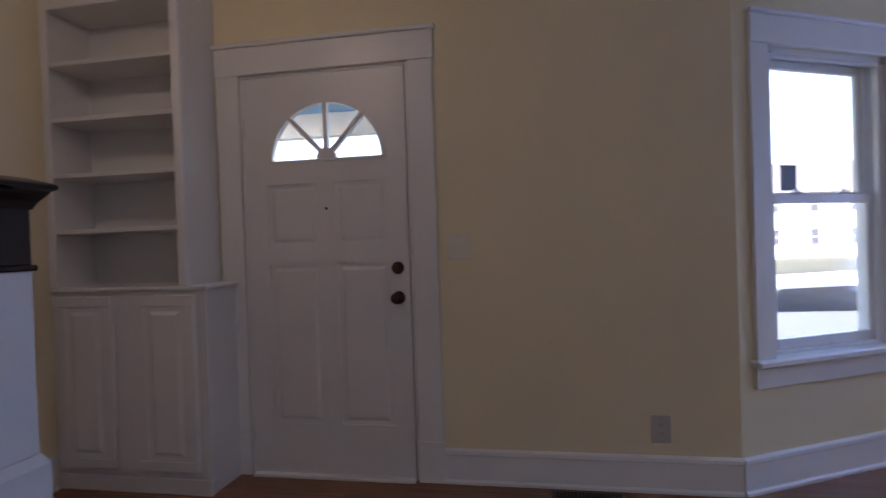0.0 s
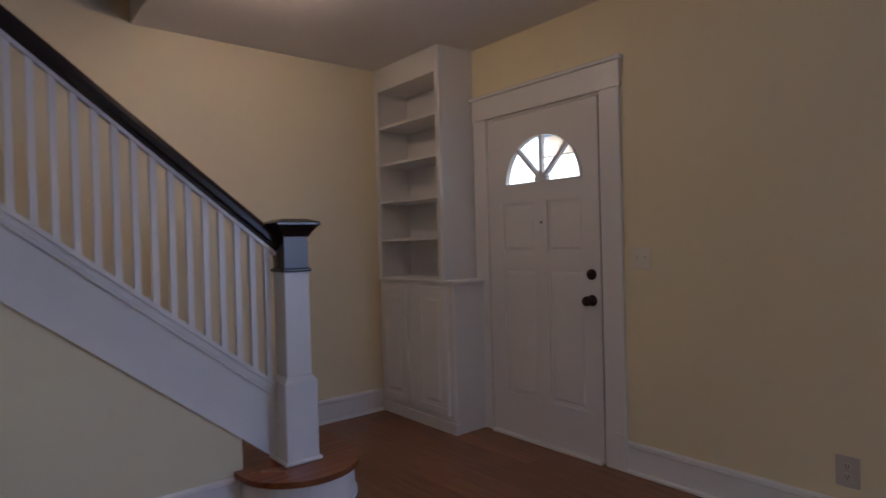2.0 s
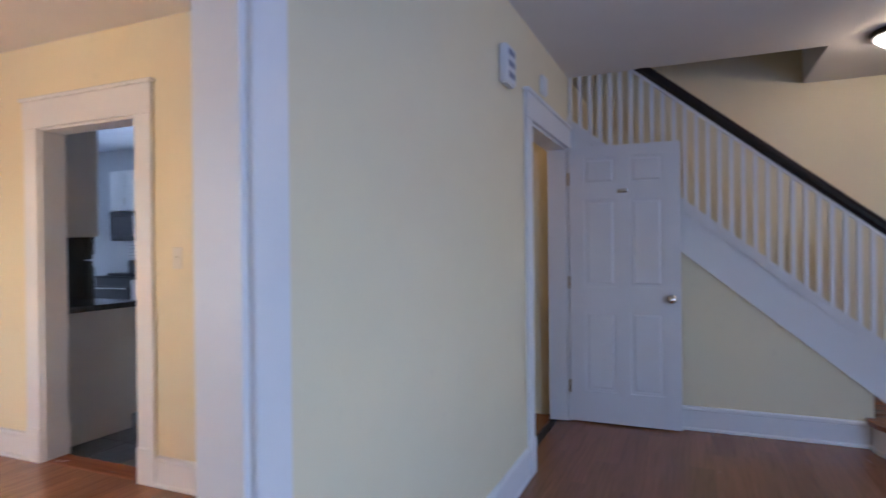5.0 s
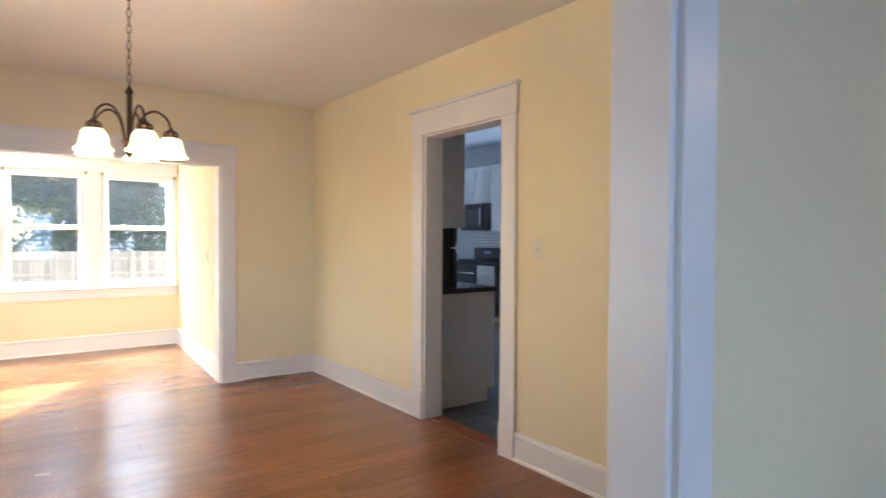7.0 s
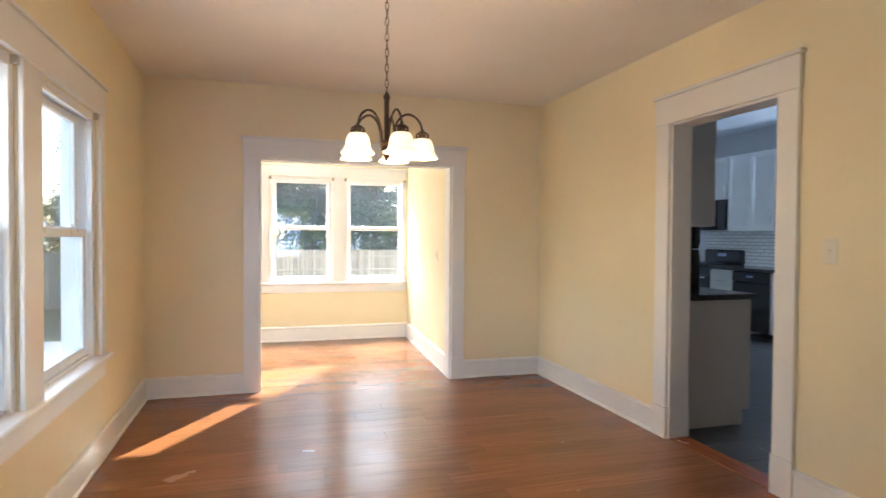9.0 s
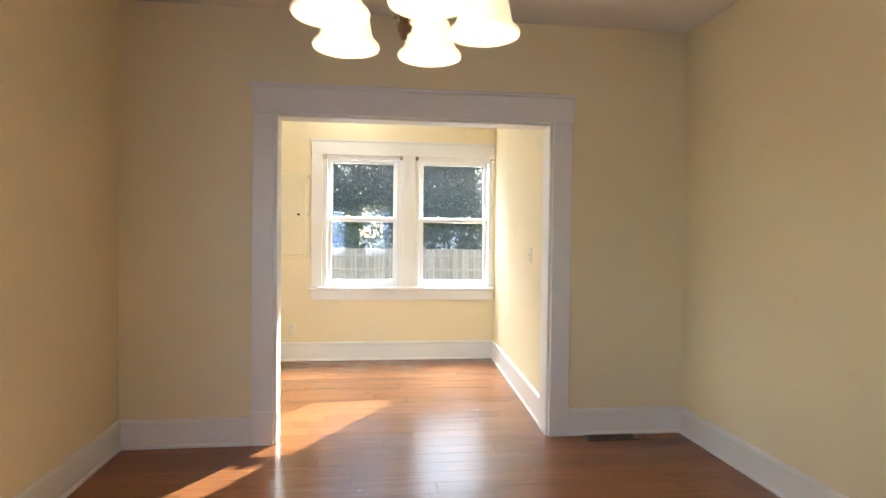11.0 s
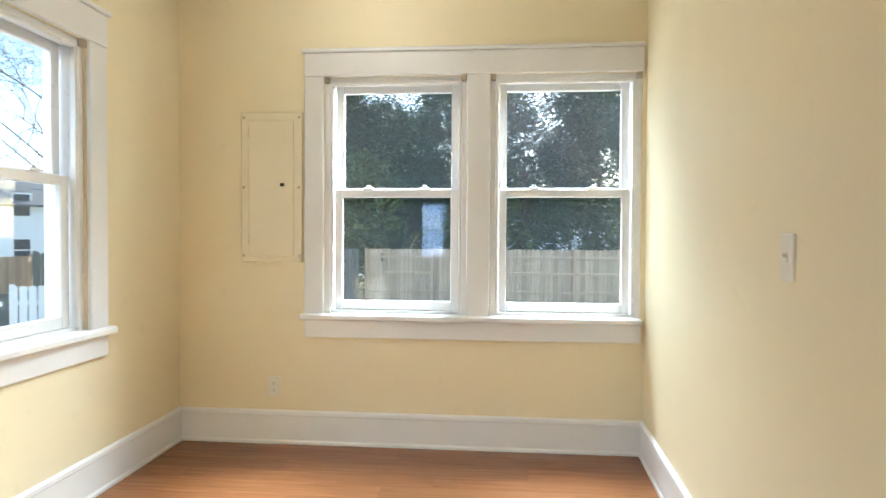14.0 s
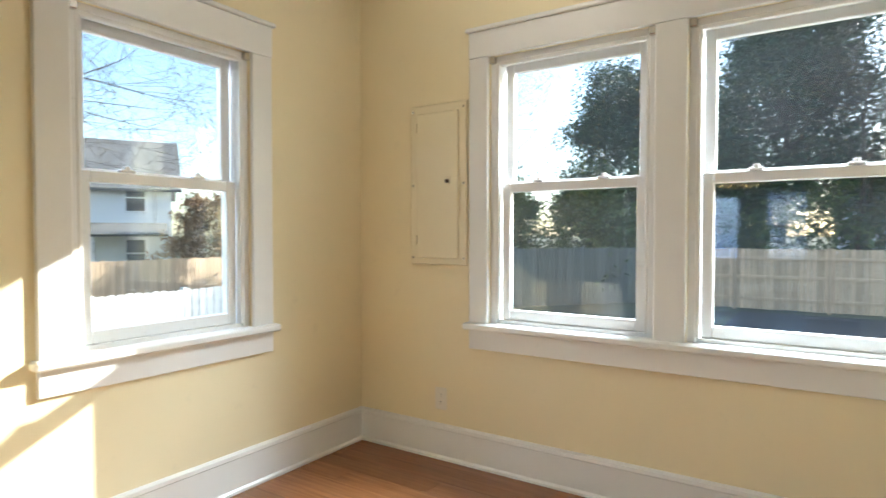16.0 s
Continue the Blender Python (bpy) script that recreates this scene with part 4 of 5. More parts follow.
# ---- closet under the stair ----
slab("wall_closet_left", "y", DIV1, 4.9, 0, CEIL, -0.55, -0.44, [], WALL)
slab("wall_closet_back", "x", -0.55, RIGHT, 0, CEIL, 4.8, 4.9, [], WALL)
slab("ceiling_closet", "z", DR2, SX, DIV1, 4.9, CEIL, CEIL + 0.1, [], CEILING)
run("baseboard", [(-0.44, 4.8), (SX, 4.8)])
rod = thing("coat_rack", pose(0.15, 4.8, 1.56), "wooden peg rail on the closet wall", "coat rack")
part("rail", box(-0.3, 0.3, -0.02, 0, -0.03, 0.03, 0.004), TREADWOOD, rod)
for u in (-0.22, -0.07, 0.08, 0.23):
    part("peg", lathe(bmesh.new(), [(0, -0.075), (0.014, -0.072), (0.012, -0.06), (0.007, -0.05), (0.008, -0.02)], (u, 0, 0), 12, "y"), BRASS, rod, "", True)

# holder added for the closet's unseen fill bulb
lh = thing("added_closet_lamp", pose(0.2, 4.2, CEIL), "added bulb holder on the closet ceiling, out of view", "lamp")
part("holder", lathe(bmesh.new(), [(0, 0), (0.055, 0), (0.05, -0.02), (0.022, -0.04), (0.02, -0.1), (0, -0.1)], (0, 0, 0), 20), WHITEPLASTIC, lh, "", True)

# ---- kitchen, seen through its door ----
KX, KY0, KY1, KC = 2.92, 4.9, 12.0, 2.85
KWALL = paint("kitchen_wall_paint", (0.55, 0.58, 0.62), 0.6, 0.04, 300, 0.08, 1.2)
CAB = paint("white_cabinet_lacquer", (0.74, 0.76, 0.78), 0.3, 0.03, 200, 0.02, 3)
STONE = paint("dark_granite", (0.045, 0.042, 0.042), 0.15, 0.5, 300, 0.0, 28)
TAN = paint("greige_cabinet_panel", (0.60, 0.57, 0.53), 0.32, 0.04, 200, 0.02, 2)
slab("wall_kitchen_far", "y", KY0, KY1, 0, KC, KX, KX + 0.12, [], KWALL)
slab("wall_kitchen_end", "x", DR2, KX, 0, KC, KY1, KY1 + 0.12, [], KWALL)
# the opening is assumed, out of sight, and only holds the kitchen's fill lamp
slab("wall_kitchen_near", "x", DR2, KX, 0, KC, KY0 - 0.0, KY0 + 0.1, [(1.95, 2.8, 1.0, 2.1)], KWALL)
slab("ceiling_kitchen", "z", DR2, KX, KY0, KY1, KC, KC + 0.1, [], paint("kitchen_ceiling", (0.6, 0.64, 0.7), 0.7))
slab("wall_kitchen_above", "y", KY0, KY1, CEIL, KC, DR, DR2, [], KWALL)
part_floor = tagged(thing("floor_kitchen", pose(0, 0, 0)), "dark slate tile floor in the kitchen", "floor", "", "structure")
part("grout", box(DR + 0.02, KX, KY0, KY1, -0.15, -0.006), SLOT, part_floor)
bm = box(0, 0.298, 0, 0.298, -0.006, 0.0)
bmesh.ops.bevel(bm, geom=[e for e in bm.edges if all(v.co.z > -0.001 for v in e.verts)], offset=0.002, segments=1, affect="EDGES")
tile = bpy.data.meshes.new("tile")
bm.to_mesh(tile), bm.free()
tile.materials.append(KTILE)
for i in range(12):
    for j in range(20):
        ob = new("tile", tile)
        ob.parent, ob.location = part_floor, (DR2 + 0.002 + i * 0.301, KY0 + 0.1 + j * 0.301, 0)
bm = box(DR, DR2, KD0 + 0.012, KD1 - 0.012, -0.005, 0.006, 0.003)
tagged(part("threshold", bm, TREADWOOD), "stained wooden threshold strip", "", "", "structure")


def cabinet(name, m, w, h, d, doors, label, z0=0.1, drawer=0.0, mat=None, handle=True):
    """A cabinet in its own frame: x along the front, front at y 0, depth to +y, doors across."""
    mat = mat or CAB
    top = thing(name, m, label, "cabinet")
    part("body", box(0, w, 0.0, d, z0, h, 0.002), mat, top)
    if z0 and h < 1.0:
        part("toe_kick", box(0, w, 0.07, d, 0, z0), mat, top)
    dw = w / doors
    for k in range(doors):
        rows = [(z0 + 0.01, h - drawer - 0.008)] + ([(h - drawer + 0.002, h - 0.01)] if drawer else [])
        for r, (a, b) in enumerate(rows):
            x0, x1 = k * dw + 0.004, (k + 1) * dw - 0.004
            f = part("door" if r == 0 else "drawer", box(x0, x1, -0.02, -0.001, a, b, 0.003), mat, top)
            bm = bmesh.new()
            g = 0.055 if b - a > 0.25 else 0.03
            for p, q, s, t in ((x0, x1, a, a + g), (x0, x1, b - g, b), (x0, x0 + g, a + g, b - g), (x1 - g, x1, a + g, b - g)):
                box(p, q, -0.026, -0.02, s, t, 0.002, bm)
            part("shaker_frame", bm, mat, f)
            if handle:
                hx, hz = (x1 - 0.035, a + 0.13 if h > 1.2 else b - 0.13) if r == 0 else ((x0 + x1) / 2, (a + b) / 2)
                pts = [(hx, -0.022, hz - 0.05), (hx, -0.05, hz - 0.05), (hx, -0.05, hz + 0.05), (hx, -0.022, hz + 0.05)] if r == 0 else [(hx - 0.06, -0.022, hz), (hx - 0.06, -0.05, hz), (hx + 0.06, -0.05, hz), (hx + 0.06, -0.022, hz)]
                part("handle", tube(bmesh.new(), pts, 0.005, 8), NICKEL, f, "brushed metal bar handle")
    return top


FACE = 2.27
far = lambda y: pose(FACE, y, 0, 0, 0, -90)          # fronts look to -x, x runs to -y
cabinet("base_cabinet", far(8.93), 1.2, 0.87, 0.62, 2, "white shaker base cabinet under the counter", drawer=0.17)
cabinet("base_cabinet", far(7.72), 1.5, 0.87, 0.62, 2, "white shaker base cabinet under the counter", drawer=0.17)
cabinet("drawer_cabinet", far(9.95), 0.38, 0.87, 0.62, 1, "narrow white drawer cabinet beside the range", drawer=0.3)
dwm = thing("dishwasher", far(9.565), "black built-in dishwasher under the counter", "dishwasher")
part("body", box(0.004, 0.63, 0.02, 0.6, 0.1, 0.868), BLACK, dwm)
part("door", box(0.006, 0.628, -0.012, 0.02, 0.1, 0.72, 0.006), BLACK, dwm)
part("control_strip", box(0.006, 0.628, -0.016, 0.02, 0.727, 0.866, 0.008), BLACK, dwm)
part("display", box(0.25, 0.36, -0.0175, -0.015, 0.79, 0.82), paint("blue_display", (0.25, 0.33, 0.55), 0.2), dwm)
rg = thing("range", far(10.72), "black free-standing range with a raised back panel", "range")
part("body", box(0.004, 0.756, 0.0, 0.6, 0.02, 0.9, 0.006), BLACK, rg)
part("oven_door", box(0.012, 0.748, -0.03, 0.0, 0.2, 0.78, 0.01), BLACK, rg)
part("oven_handle", tube(bmesh.new(), [(0.08, -0.03, 0.74), (0.08, -0.06, 0.74), (0.67, -0.06, 0.74), (0.67, -0.03, 0.74)], 0.011, 8), NICKEL, rg)
part("cooktop", box(0.004, 0.756, -0.02, 0.6, 0.9, 0.915, 0.004), BLACK, rg)
part("back_panel", box(0.01, 0.75, 0.53, 0.62, 0.915, 1.13, 0.02), BLACK, rg)
part("clock_display", box(0.3, 0.46, 0.527, 0.531, 1.03, 1.08), paint("blue_clock", (0.3, 0.4, 0.65), 0.15), rg)
part("kettle_rest", box(0.12, 0.55, 0.1, 0.45, 0.915, 0.95, 0.008), BLACK, rg)
for y0, ln in ((9.95, 3.72),):
    ct = tagged(part("countertop", box(FACE - 0.03, KX - 0.002, y0 - ln, y0, 0.871, 0.91, 0.004), STONE), "dark granite countertop along the wall", "countertop")
up = lambda y: pose(2.58, y, 0, 0, 0, -90)
for y, w, n in ((9.98, 0.80, 2), (9.17, 0.80, 2), (8.36, 0.8, 2)):
    cabinet("wall_cabinet", up(y), w, 2.46, 0.33, n, "white shaker wall cabinet above the backsplash", z0=1.40)
cabinet("wall_cabinet", up(10.76), 0.77, 2.46, 0.33, 2, "short white shaker cabinet above the microwave", z0=1.86)
mw = thing("microwave", up(10.755), "black over-range microwave oven", "microwave")
part("body", box(0.004, 0.762, -0.02, 0.33, 1.42, 1.855, 0.006), BLACK, mw)
part("door", box(0.01, 0.56, -0.045, -0.02, 1.44, 1.84, 0.006), BLACK, mw)
part("window", box(0.06, 0.5, -0.047, -0.044, 1.5, 1.78, 0.004), paint("smoked_glass", (0.03, 0.03, 0.035), 0.08), mw)
part("keypad", box(0.58, 0.74, -0.04, -0.02, 1.46, 1.82, 0.004), BLACK, mw)
part("handle", tube(bmesh.new(), [(0.545, -0.045, 1.48), (0.545, -0.07, 1.48), (0.545, -0.07, 1.8), (0.545, -0.045, 1.8)], 0.008, 8), BLACK, mw)
m, nt, b = material("glazed_subway_tile")
bt = node(nt, "ShaderNodeTexBrick", Color1=(0.74, 0.76, 0.77, 1), Color2=(0.66, 0.68, 0.70, 1), Mortar=(0.30, 0.31, 0.33, 1), Scale=1.0)
bt.inputs["Brick Width"].default_value, bt.inputs["Row Height"].default_value, bt.inputs["Mortar Size"].default_value = 0.15, 0.05, 0.004
geo = nt.nodes.new("ShaderNodeNewGeometry")
sep, com = nt.nodes.new("ShaderNodeSeparateXYZ"), nt.nodes.new("ShaderNodeCombineXYZ")
nt.links.new(geo.outputs["Position"], sep.inputs[0])
nt.links.new(sep.outputs["Y"], com.inputs["X"]), nt.links.new(sep.outputs["Z"], com.inputs["Y"])
nt.links.new(com.outputs[0], bt.inputs["Vector"]), nt.links.new(bt.outputs["Color"], b.inputs["Base Color"])
b.inputs["Roughness"].default_value = 0.15
relief(nt, b, bt.outputs["Fac"], -0.4, 0.002)
tagged(part("backsplash", box(KX - 0.012, KX - 0.001, 6.2, 10.8, 0.91, 1.40), m), "glazed white subway tile backsplash", "", "", "structure")

pen = thing("base_cabinet", pose(DR2, 6.47, 0), "greige base cabinet end beside the kitchen door", "cabinet")
part("side_panel", prism(bmesh.new(), [(0.003, 0), (0.555, 0), (0.555, 0.1), (0.62, 0.1), (0.62, 0.87), (0.003, 0.87)], 0, 0.62, lambda u, v, w: (u, w, v)), TAN, pen)
part("door", box(0.622, 0.64, 0.02, 0.6, 0.11, 0.86, 0.003), TAN, pen)
tagged(part("countertop", box(DR2 + 0.002, -0.44, 6.45, 7.09, 0.871, 0.91, 0.005), STONE), "dark granite countertop over the end cabinet", "countertop")
pen = thing("wall_cabinet", pose(DR2, 6.52, 1.375), "greige wall cabinet hung over the end cabinet", "cabinet")
part("body", box(0.003, 0.335, 0, 0.58, 0, 1.08, 0.002), TAN, pen)
part("door", box(0.336, 0.355, 0.004, 0.576, 0.004, 1.076, 0.003), TAN, pen)
fr = thing("refrigerator", pose(DR2 + 0.02, 7.12, 0), "black refrigerator beside the end cabinet", "refrigerator")
part("body", box(0, 0.66, 0, 0.9, 0.02, 1.76, 0.008), BLACK, fr)
part("fridge_door", box(0.665, 0.73, 0.004, 0.896, 0.05, 1.2, 0.012), BLACK, fr)
part("freezer_door", box(0.665, 0.73, 0.004, 0.896, 1.21, 1.755, 0.012), BLACK, fr)
for z0, z1 in ((0.7, 1.15), (1.25, 1.55)):
    part("handle", tube(bmesh.new(), [(0.73, 0.07, z0), (0.77, 0.07, z0), (0.77, 0.07, z1), (0.73, 0.07, z1)], 0.011, 8), BLACK, fr)

# ---- outdoors ----
GZ = -1.1
GRASS = paint("winter_lawn", (0.10, 0.105, 0.055), 0.9, 0.5, 30, 0.6, 0.5)
FENCEWOOD = wood("weathered_fence_wood", (0.42, 0.28, 0.175), (0.68, 0.50, 0.335), "z", 0.75, 40, 0.2, 0.2)
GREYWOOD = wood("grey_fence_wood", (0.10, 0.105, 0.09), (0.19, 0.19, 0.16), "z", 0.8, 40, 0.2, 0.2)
WHITEWOOD = wood("whitewashed_picket", (0.62, 0.60, 0.55), (0.80, 0.78, 0.74), "z", 0.6, 40, 0.08, 0.1)
BARK = paint("bark", (0.10, 0.075, 0.055), 0.9, 0.4, 25, 0.8, 6)
SIDING = paint("white_siding", (0.74, 0.75, 0.76), 0.5, 0.04, 60, 0.05, 0.4)
ROOF = paint("grey_shingle", (0.16, 0.155, 0.15), 0.85, 0.3, 20, 0.5, 1.5)
DARKGLASS = paint("far_window_glass", (0.05, 0.06, 0.075), 0.1, 0.2, 5, 0.0, 0.5)
ASPHALT = paint("asphalt", (0.05, 0.05, 0.052), 0.85, 0.25, 40, 0.5, 0.8)
bm = bmesh.new()
bmesh.ops.create_grid(bm, x_segments=8, y_segments=8, size=600)
for v in bm.verts:
    v.co.z = GZ
tagged(part("ground", bm, GRASS), "dry winter lawn round the house", "", "", "structure")
tagged(part("road", box(-60, 60, -13, -6.5, GZ - 0.05, GZ + 0.02), ASPHALT), "grey asphalt street before the house", "", "", "structure")
tagged(part("pavement", box(-4.5, 12, 12.8, 27.0, GZ - 0.05, GZ + 0.02), ASPHALT), "dark asphalt yard behind the house", "", "", "structure")
tagged(part("driveway", box(-12.3, -6.0, 1.0, 18.0, GZ - 0.05, GZ + 0.02), paint("pale_concrete", (0.50, 0.48, 0.45), 0.8, 0.12, 60, 0.3, 0.6)), "pale concrete drive beside the house", "", "", "structure")
tagged(part("foundation_wall", box(LEFT - 0.1, RIGHT + 0.1, -0.1, SB + 0.1, GZ - 0.1, -0.16), ROOF), "", "", "", "structure")


def leaf_mat(name, a, b_, shine=0.35):
    m, nt, b = material(name)
    rnd = nt.nodes.new("ShaderNodeNewGeometry").outputs["Random Per Island"]
    nt.links.new(blend(nt, rnd, a, b_), b.inputs["Base Color"])
    b.inputs["Roughness"].default_value = shine
    return m


LEAF = leaf_mat("evergreen_leaf", (0.018, 0.042, 0.018), (0.058, 0.105, 0.042), 0.5)
LEAF2 = leaf_mat("shrub_leaf", (0.05, 0.085, 0.02), (0.14, 0.17, 0.05), 0.5)
DRYLEAF = leaf_mat("dry_leaf", (0.20, 0.11, 0.05), (0.34, 0.2, 0.09), 0.7)


def fence(name, p, q, h, mat, label, gap=0.012, wide=0.14, dog=0.035, rails=(0.3, 0.95, 1.5), side=-1, thick=0.018):
    """A board fence from p to q with posts and rails; boards share one mesh."""
    p, q = Vector((*p, GZ)), Vector((*q, GZ))
    d = q - p
    top = thing(name, pose(p.x, p.y, GZ, 0, 0, math.degrees(math.atan2(d.y, d.x))), label, "fence")
    bm = prism(bmesh.new(), [(0, 0.04), (wide, 0.04), (wide, h - dog), (wide - dog, h), (dog, h), (0, h - dog)], 0, thick)
    me = None
    n = int(d.length / (wide + gap))
    rr = random.Random(len(label))
    for k in range(n):
        if me is None:
            ob = part("slat", bm, mat, top)
            me = ob.data
        else:
            ob = new("slat", me)
            ob.parent = top
        ob.location = (k * (wide + gap), rr.uniform(-0.004, 0.004), rr.uniform(-0.012, 0.012))
    for z in rails:
        if z < h - 0.1:
            part("rail", box(0, d.length, side * 0.05, side * 0.008, z, z + 0.085, 0.004), mat, top)
    k = 0.0
    while k < d.length:
        part("post", box(k, k + 0.09, side * 0.14, side * 0.05, 0, h + 0.03, 0.006), mat, top)
        k += 2.4
    return top


fence("board_fence", (-7.2, 27.7), (16, 27.7), 1.83, FENCEWOOD, "weathered tan wooden board fence behind the yard", side=-1)
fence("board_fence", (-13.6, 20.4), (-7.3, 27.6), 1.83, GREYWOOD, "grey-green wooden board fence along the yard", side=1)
fence("picket_fence", (-12.6, 5.0), (-12.6, 18.4), 1.2, WHITEWOOD, "white dog-eared picket fence beside the yard", 0.02, 0.14, 0.03, (0.25, 0.8), 1)
fence("picket_fence", (-12.5, 18.45), (-9.6, 21.3), 1.2, WHITEWOOD, "white dog-eared picket fence beside the yard", 0.02, 0.14, 0.03, (0.25, 0.8), 1)
fence("board_fence", (-21.0, 10.0), (-21.0, 34.0), 1.42, FENCEWOOD, "low wooden fence with a cap rail beyond", rails=(0.3, 1.0), side=1)


def limb(bm, p, d, r, ln, rr, depth, tips, bend=0.22, rise=0.12, n=5):
    pts, rad = [p.copy()], [r]
    steps = 4 if depth else 3
    for k in range(steps):
        d = (d + Vector((rr.uniform(-bend, bend), rr.uniform(-bend, bend), rr.uniform(-bend * 0.6, bend * 0.6) + rise * 0.3))).normalized()
        p = p + d * (ln / steps)
        pts.append(p.copy())
        rad.append(max(0.004, r * (1 - 0.5 * (k + 1) / steps)))
        tips.append(p.copy())
        if depth and k:
            for _ in range(2 if depth > 1 else 3):
                side = d.orthogonal().normalized()
                side.rotate(Matrix.Rotation(rr.uniform(0, 6.28), 3, d))
                limb(bm, p, (d * 0.55 + side * rr.uniform(0.5, 0.95)).normalized(), rad[-1] * 0.62, ln * rr.uniform(0.5, 0.72), rr, depth - 1, tips, bend, rise, max(3, n - 1))
    tube(bm, pts, rad, n)


def tree(name, x, y, h, seed, label, leaves=0, spread_=1.0, mat=None, depth=3, size=0.11, r=None, low=0.28, blob=0.7):
    """A tapered trunk with limbs, and a crown of many small leaves gathered round the twigs."""
    rr = random.Random(seed)
    top = thing(name, pose(x, y, GZ), label, "tree")
    bm, tips = bmesh.new(), []
    r = r or h * (0.016 if leaves else 0.012)
    pts, rad = [], []
    for k in range(7):
        pts.append(Vector((rr.uniform(-0.1, 0.1) * k * 0.4, rr.uniform(-0.1, 0.1) * k * 0.4, h * 0.8 * k / 6)))
        rad.append(r * (1.25 if k == 0 else 1 - 0.13 * k))
    tube(bm, pts, rad, 9)
    part("trunk", bm, BARK, top)
    bm = bmesh.new()
    for k in range(int(9 + h * 0.7)):
        f = low + (0.98 - low) * k / (9 + h * 0.7)
        z = h * 0.8 * f
        a = k * 2.4 + rr.uniform(-0.4, 0.4)
        base = pts[min(5, int(f * 6))].lerp(pts[min(6, int(f * 6) + 1)], f * 6 % 1)
        limb(bm, base, Vector((math.cos(a), math.sin(a), 0.35 + f * 0.8)).normalized(), r * (0.42 if leaves else 0.27) * (1.1 - f * 0.6), h * 0.30 * spread_ * (1.15 - f * 0.55), rr, depth - 1, tips)
    part("limbs", bm, BARK, top)
    if leaves:
        n = leaves
        cen = np.array([tips[rr.randrange(len(tips))] for _ in range(n)])
        g = np.random.RandomState(seed)
        cen = cen + g.normal(0, blob * h * 0.04, (n, 3))
        u = g.normal(0, 1, (n, 3))
        u /= np.linalg.norm(u, axis=1)[:, None]
        w = np.cross(u, g.normal(0, 1, (n, 3)))
        w /= np.linalg.norm(w, axis=1)[:, None]
        s = (size * g.uniform(0.6, 1.3, n))[:, None]
        v = np.stack([cen - u * s, cen - w * s * 0.45, cen + u * s, cen + w * s * 0.45], 1).reshape(-1, 3)
        me = bpy.data.meshes.new("crown")
        me.from_pydata(v.tolist(), [], np.arange(4 * n).reshape(-1, 4).tolist())
        me.materials.append(mat or LEAF)
        ob = new("crown", me)
        ob.parent = top
    return top


tree("evergreen_tree", -9.9, 35.0, 10.2, 3, "dark glossy evergreen tree behind the fence", 56000, 0.85, size=0.09, low=0.1)
tree("evergreen_tree", -7.0, 36.0, 9.6, 5, "tall dark evergreen tree with a bare lower trunk", 40000, 0.55, size=0.09, low=0.2)
tree("evergreen_tree", -3.9, 33.6, 13.0, 8, "dark evergreen tree over the board fence", 60000, 0.7, size=0.09, low=0.16)
tree("evergreen_tree", 2.6, 38.0, 11.5, 9, "dark evergreen tree at the yard's edge", 50000, 0.9, size=0.095, low=0.16)
tree("evergreen_tree", -17.5, 33.5, 7, 11, "small evergreen tree beside the far house", 12000, 1.0, size=0.12, low=0.1)
tree("evergreen_tree", -8.6, 30.0, 5, 13, "broad leafy shrub over the fence", 14000, 1.3, LEAF2, size=0.1, low=0.05)
tree("evergreen_tree", -13.5, 28.5, 4.5, 14, "yellow-green shrub against the fence", 11000, 1.4, LEAF2, size=0.09, low=0.05)
tree("shrub", -23.8, 22.9, 3.6, 15, "russet winter shrub beside the far house", 9000, 1.4, DRYLEAF, size=0.09, low=0.05)
tree("shrub", 3.5, 30.8, 4.0, 16, "tangled winter shrub behind the fence", 6000, 1.5, LEAF2, size=0.08, low=0.05)
for k, (x, y, h, leafy) in enumerate(((-10.2, 30.9, 3.6, 7000), (-6.2, 31.3, 4.4, 9000), (-3.0, 30.7, 3.4, 5000), (0.4, 31.1, 4.0, 7000), (6.8, 31.1, 4.2, 7000), (9.5, 32.2, 5.0, 9000))):
    tree("shrub", x, y, h, 40 + k, "dense dark shrub behind the board fence", leafy, 1.7, LEAF if k % 2 else LEAF2, size=0.09, low=0.04)
tree("bare_tree", -20.5, 13.2, 13, 21, "bare winter tree with spreading branches", 0, 1.35, depth=4, low=0.3)
tree("bare_tree", -15.5, 24.5, 12, 22, "bare winter tree with fine twigs", 0, 1.2, depth=4, low=0.3)
tree("bare_tree", -17.0, 4.0, 11, 24, "bare winter tree beside the white fence", 0, 1.2, depth=4, low=0.3)
tree("ivy_tree", -24.5, 27.0, 7, 25, "ivy-clad tree beyond the white fence", 9000, 0.7, LEAF2, size=0.08, low=0.15)
tree("ivy_tree", -14.9, 28.4, 6.6, 27, "ivy-clad tree beside the fence corner", 9000, 0.7, LEAF2, size=0.08, low=0.15)
tree("bare_tree", -1.6, 30.5, 9, 26, "bare winter tree before the evergreens", 0, 1.1, depth=4, low=0.25)


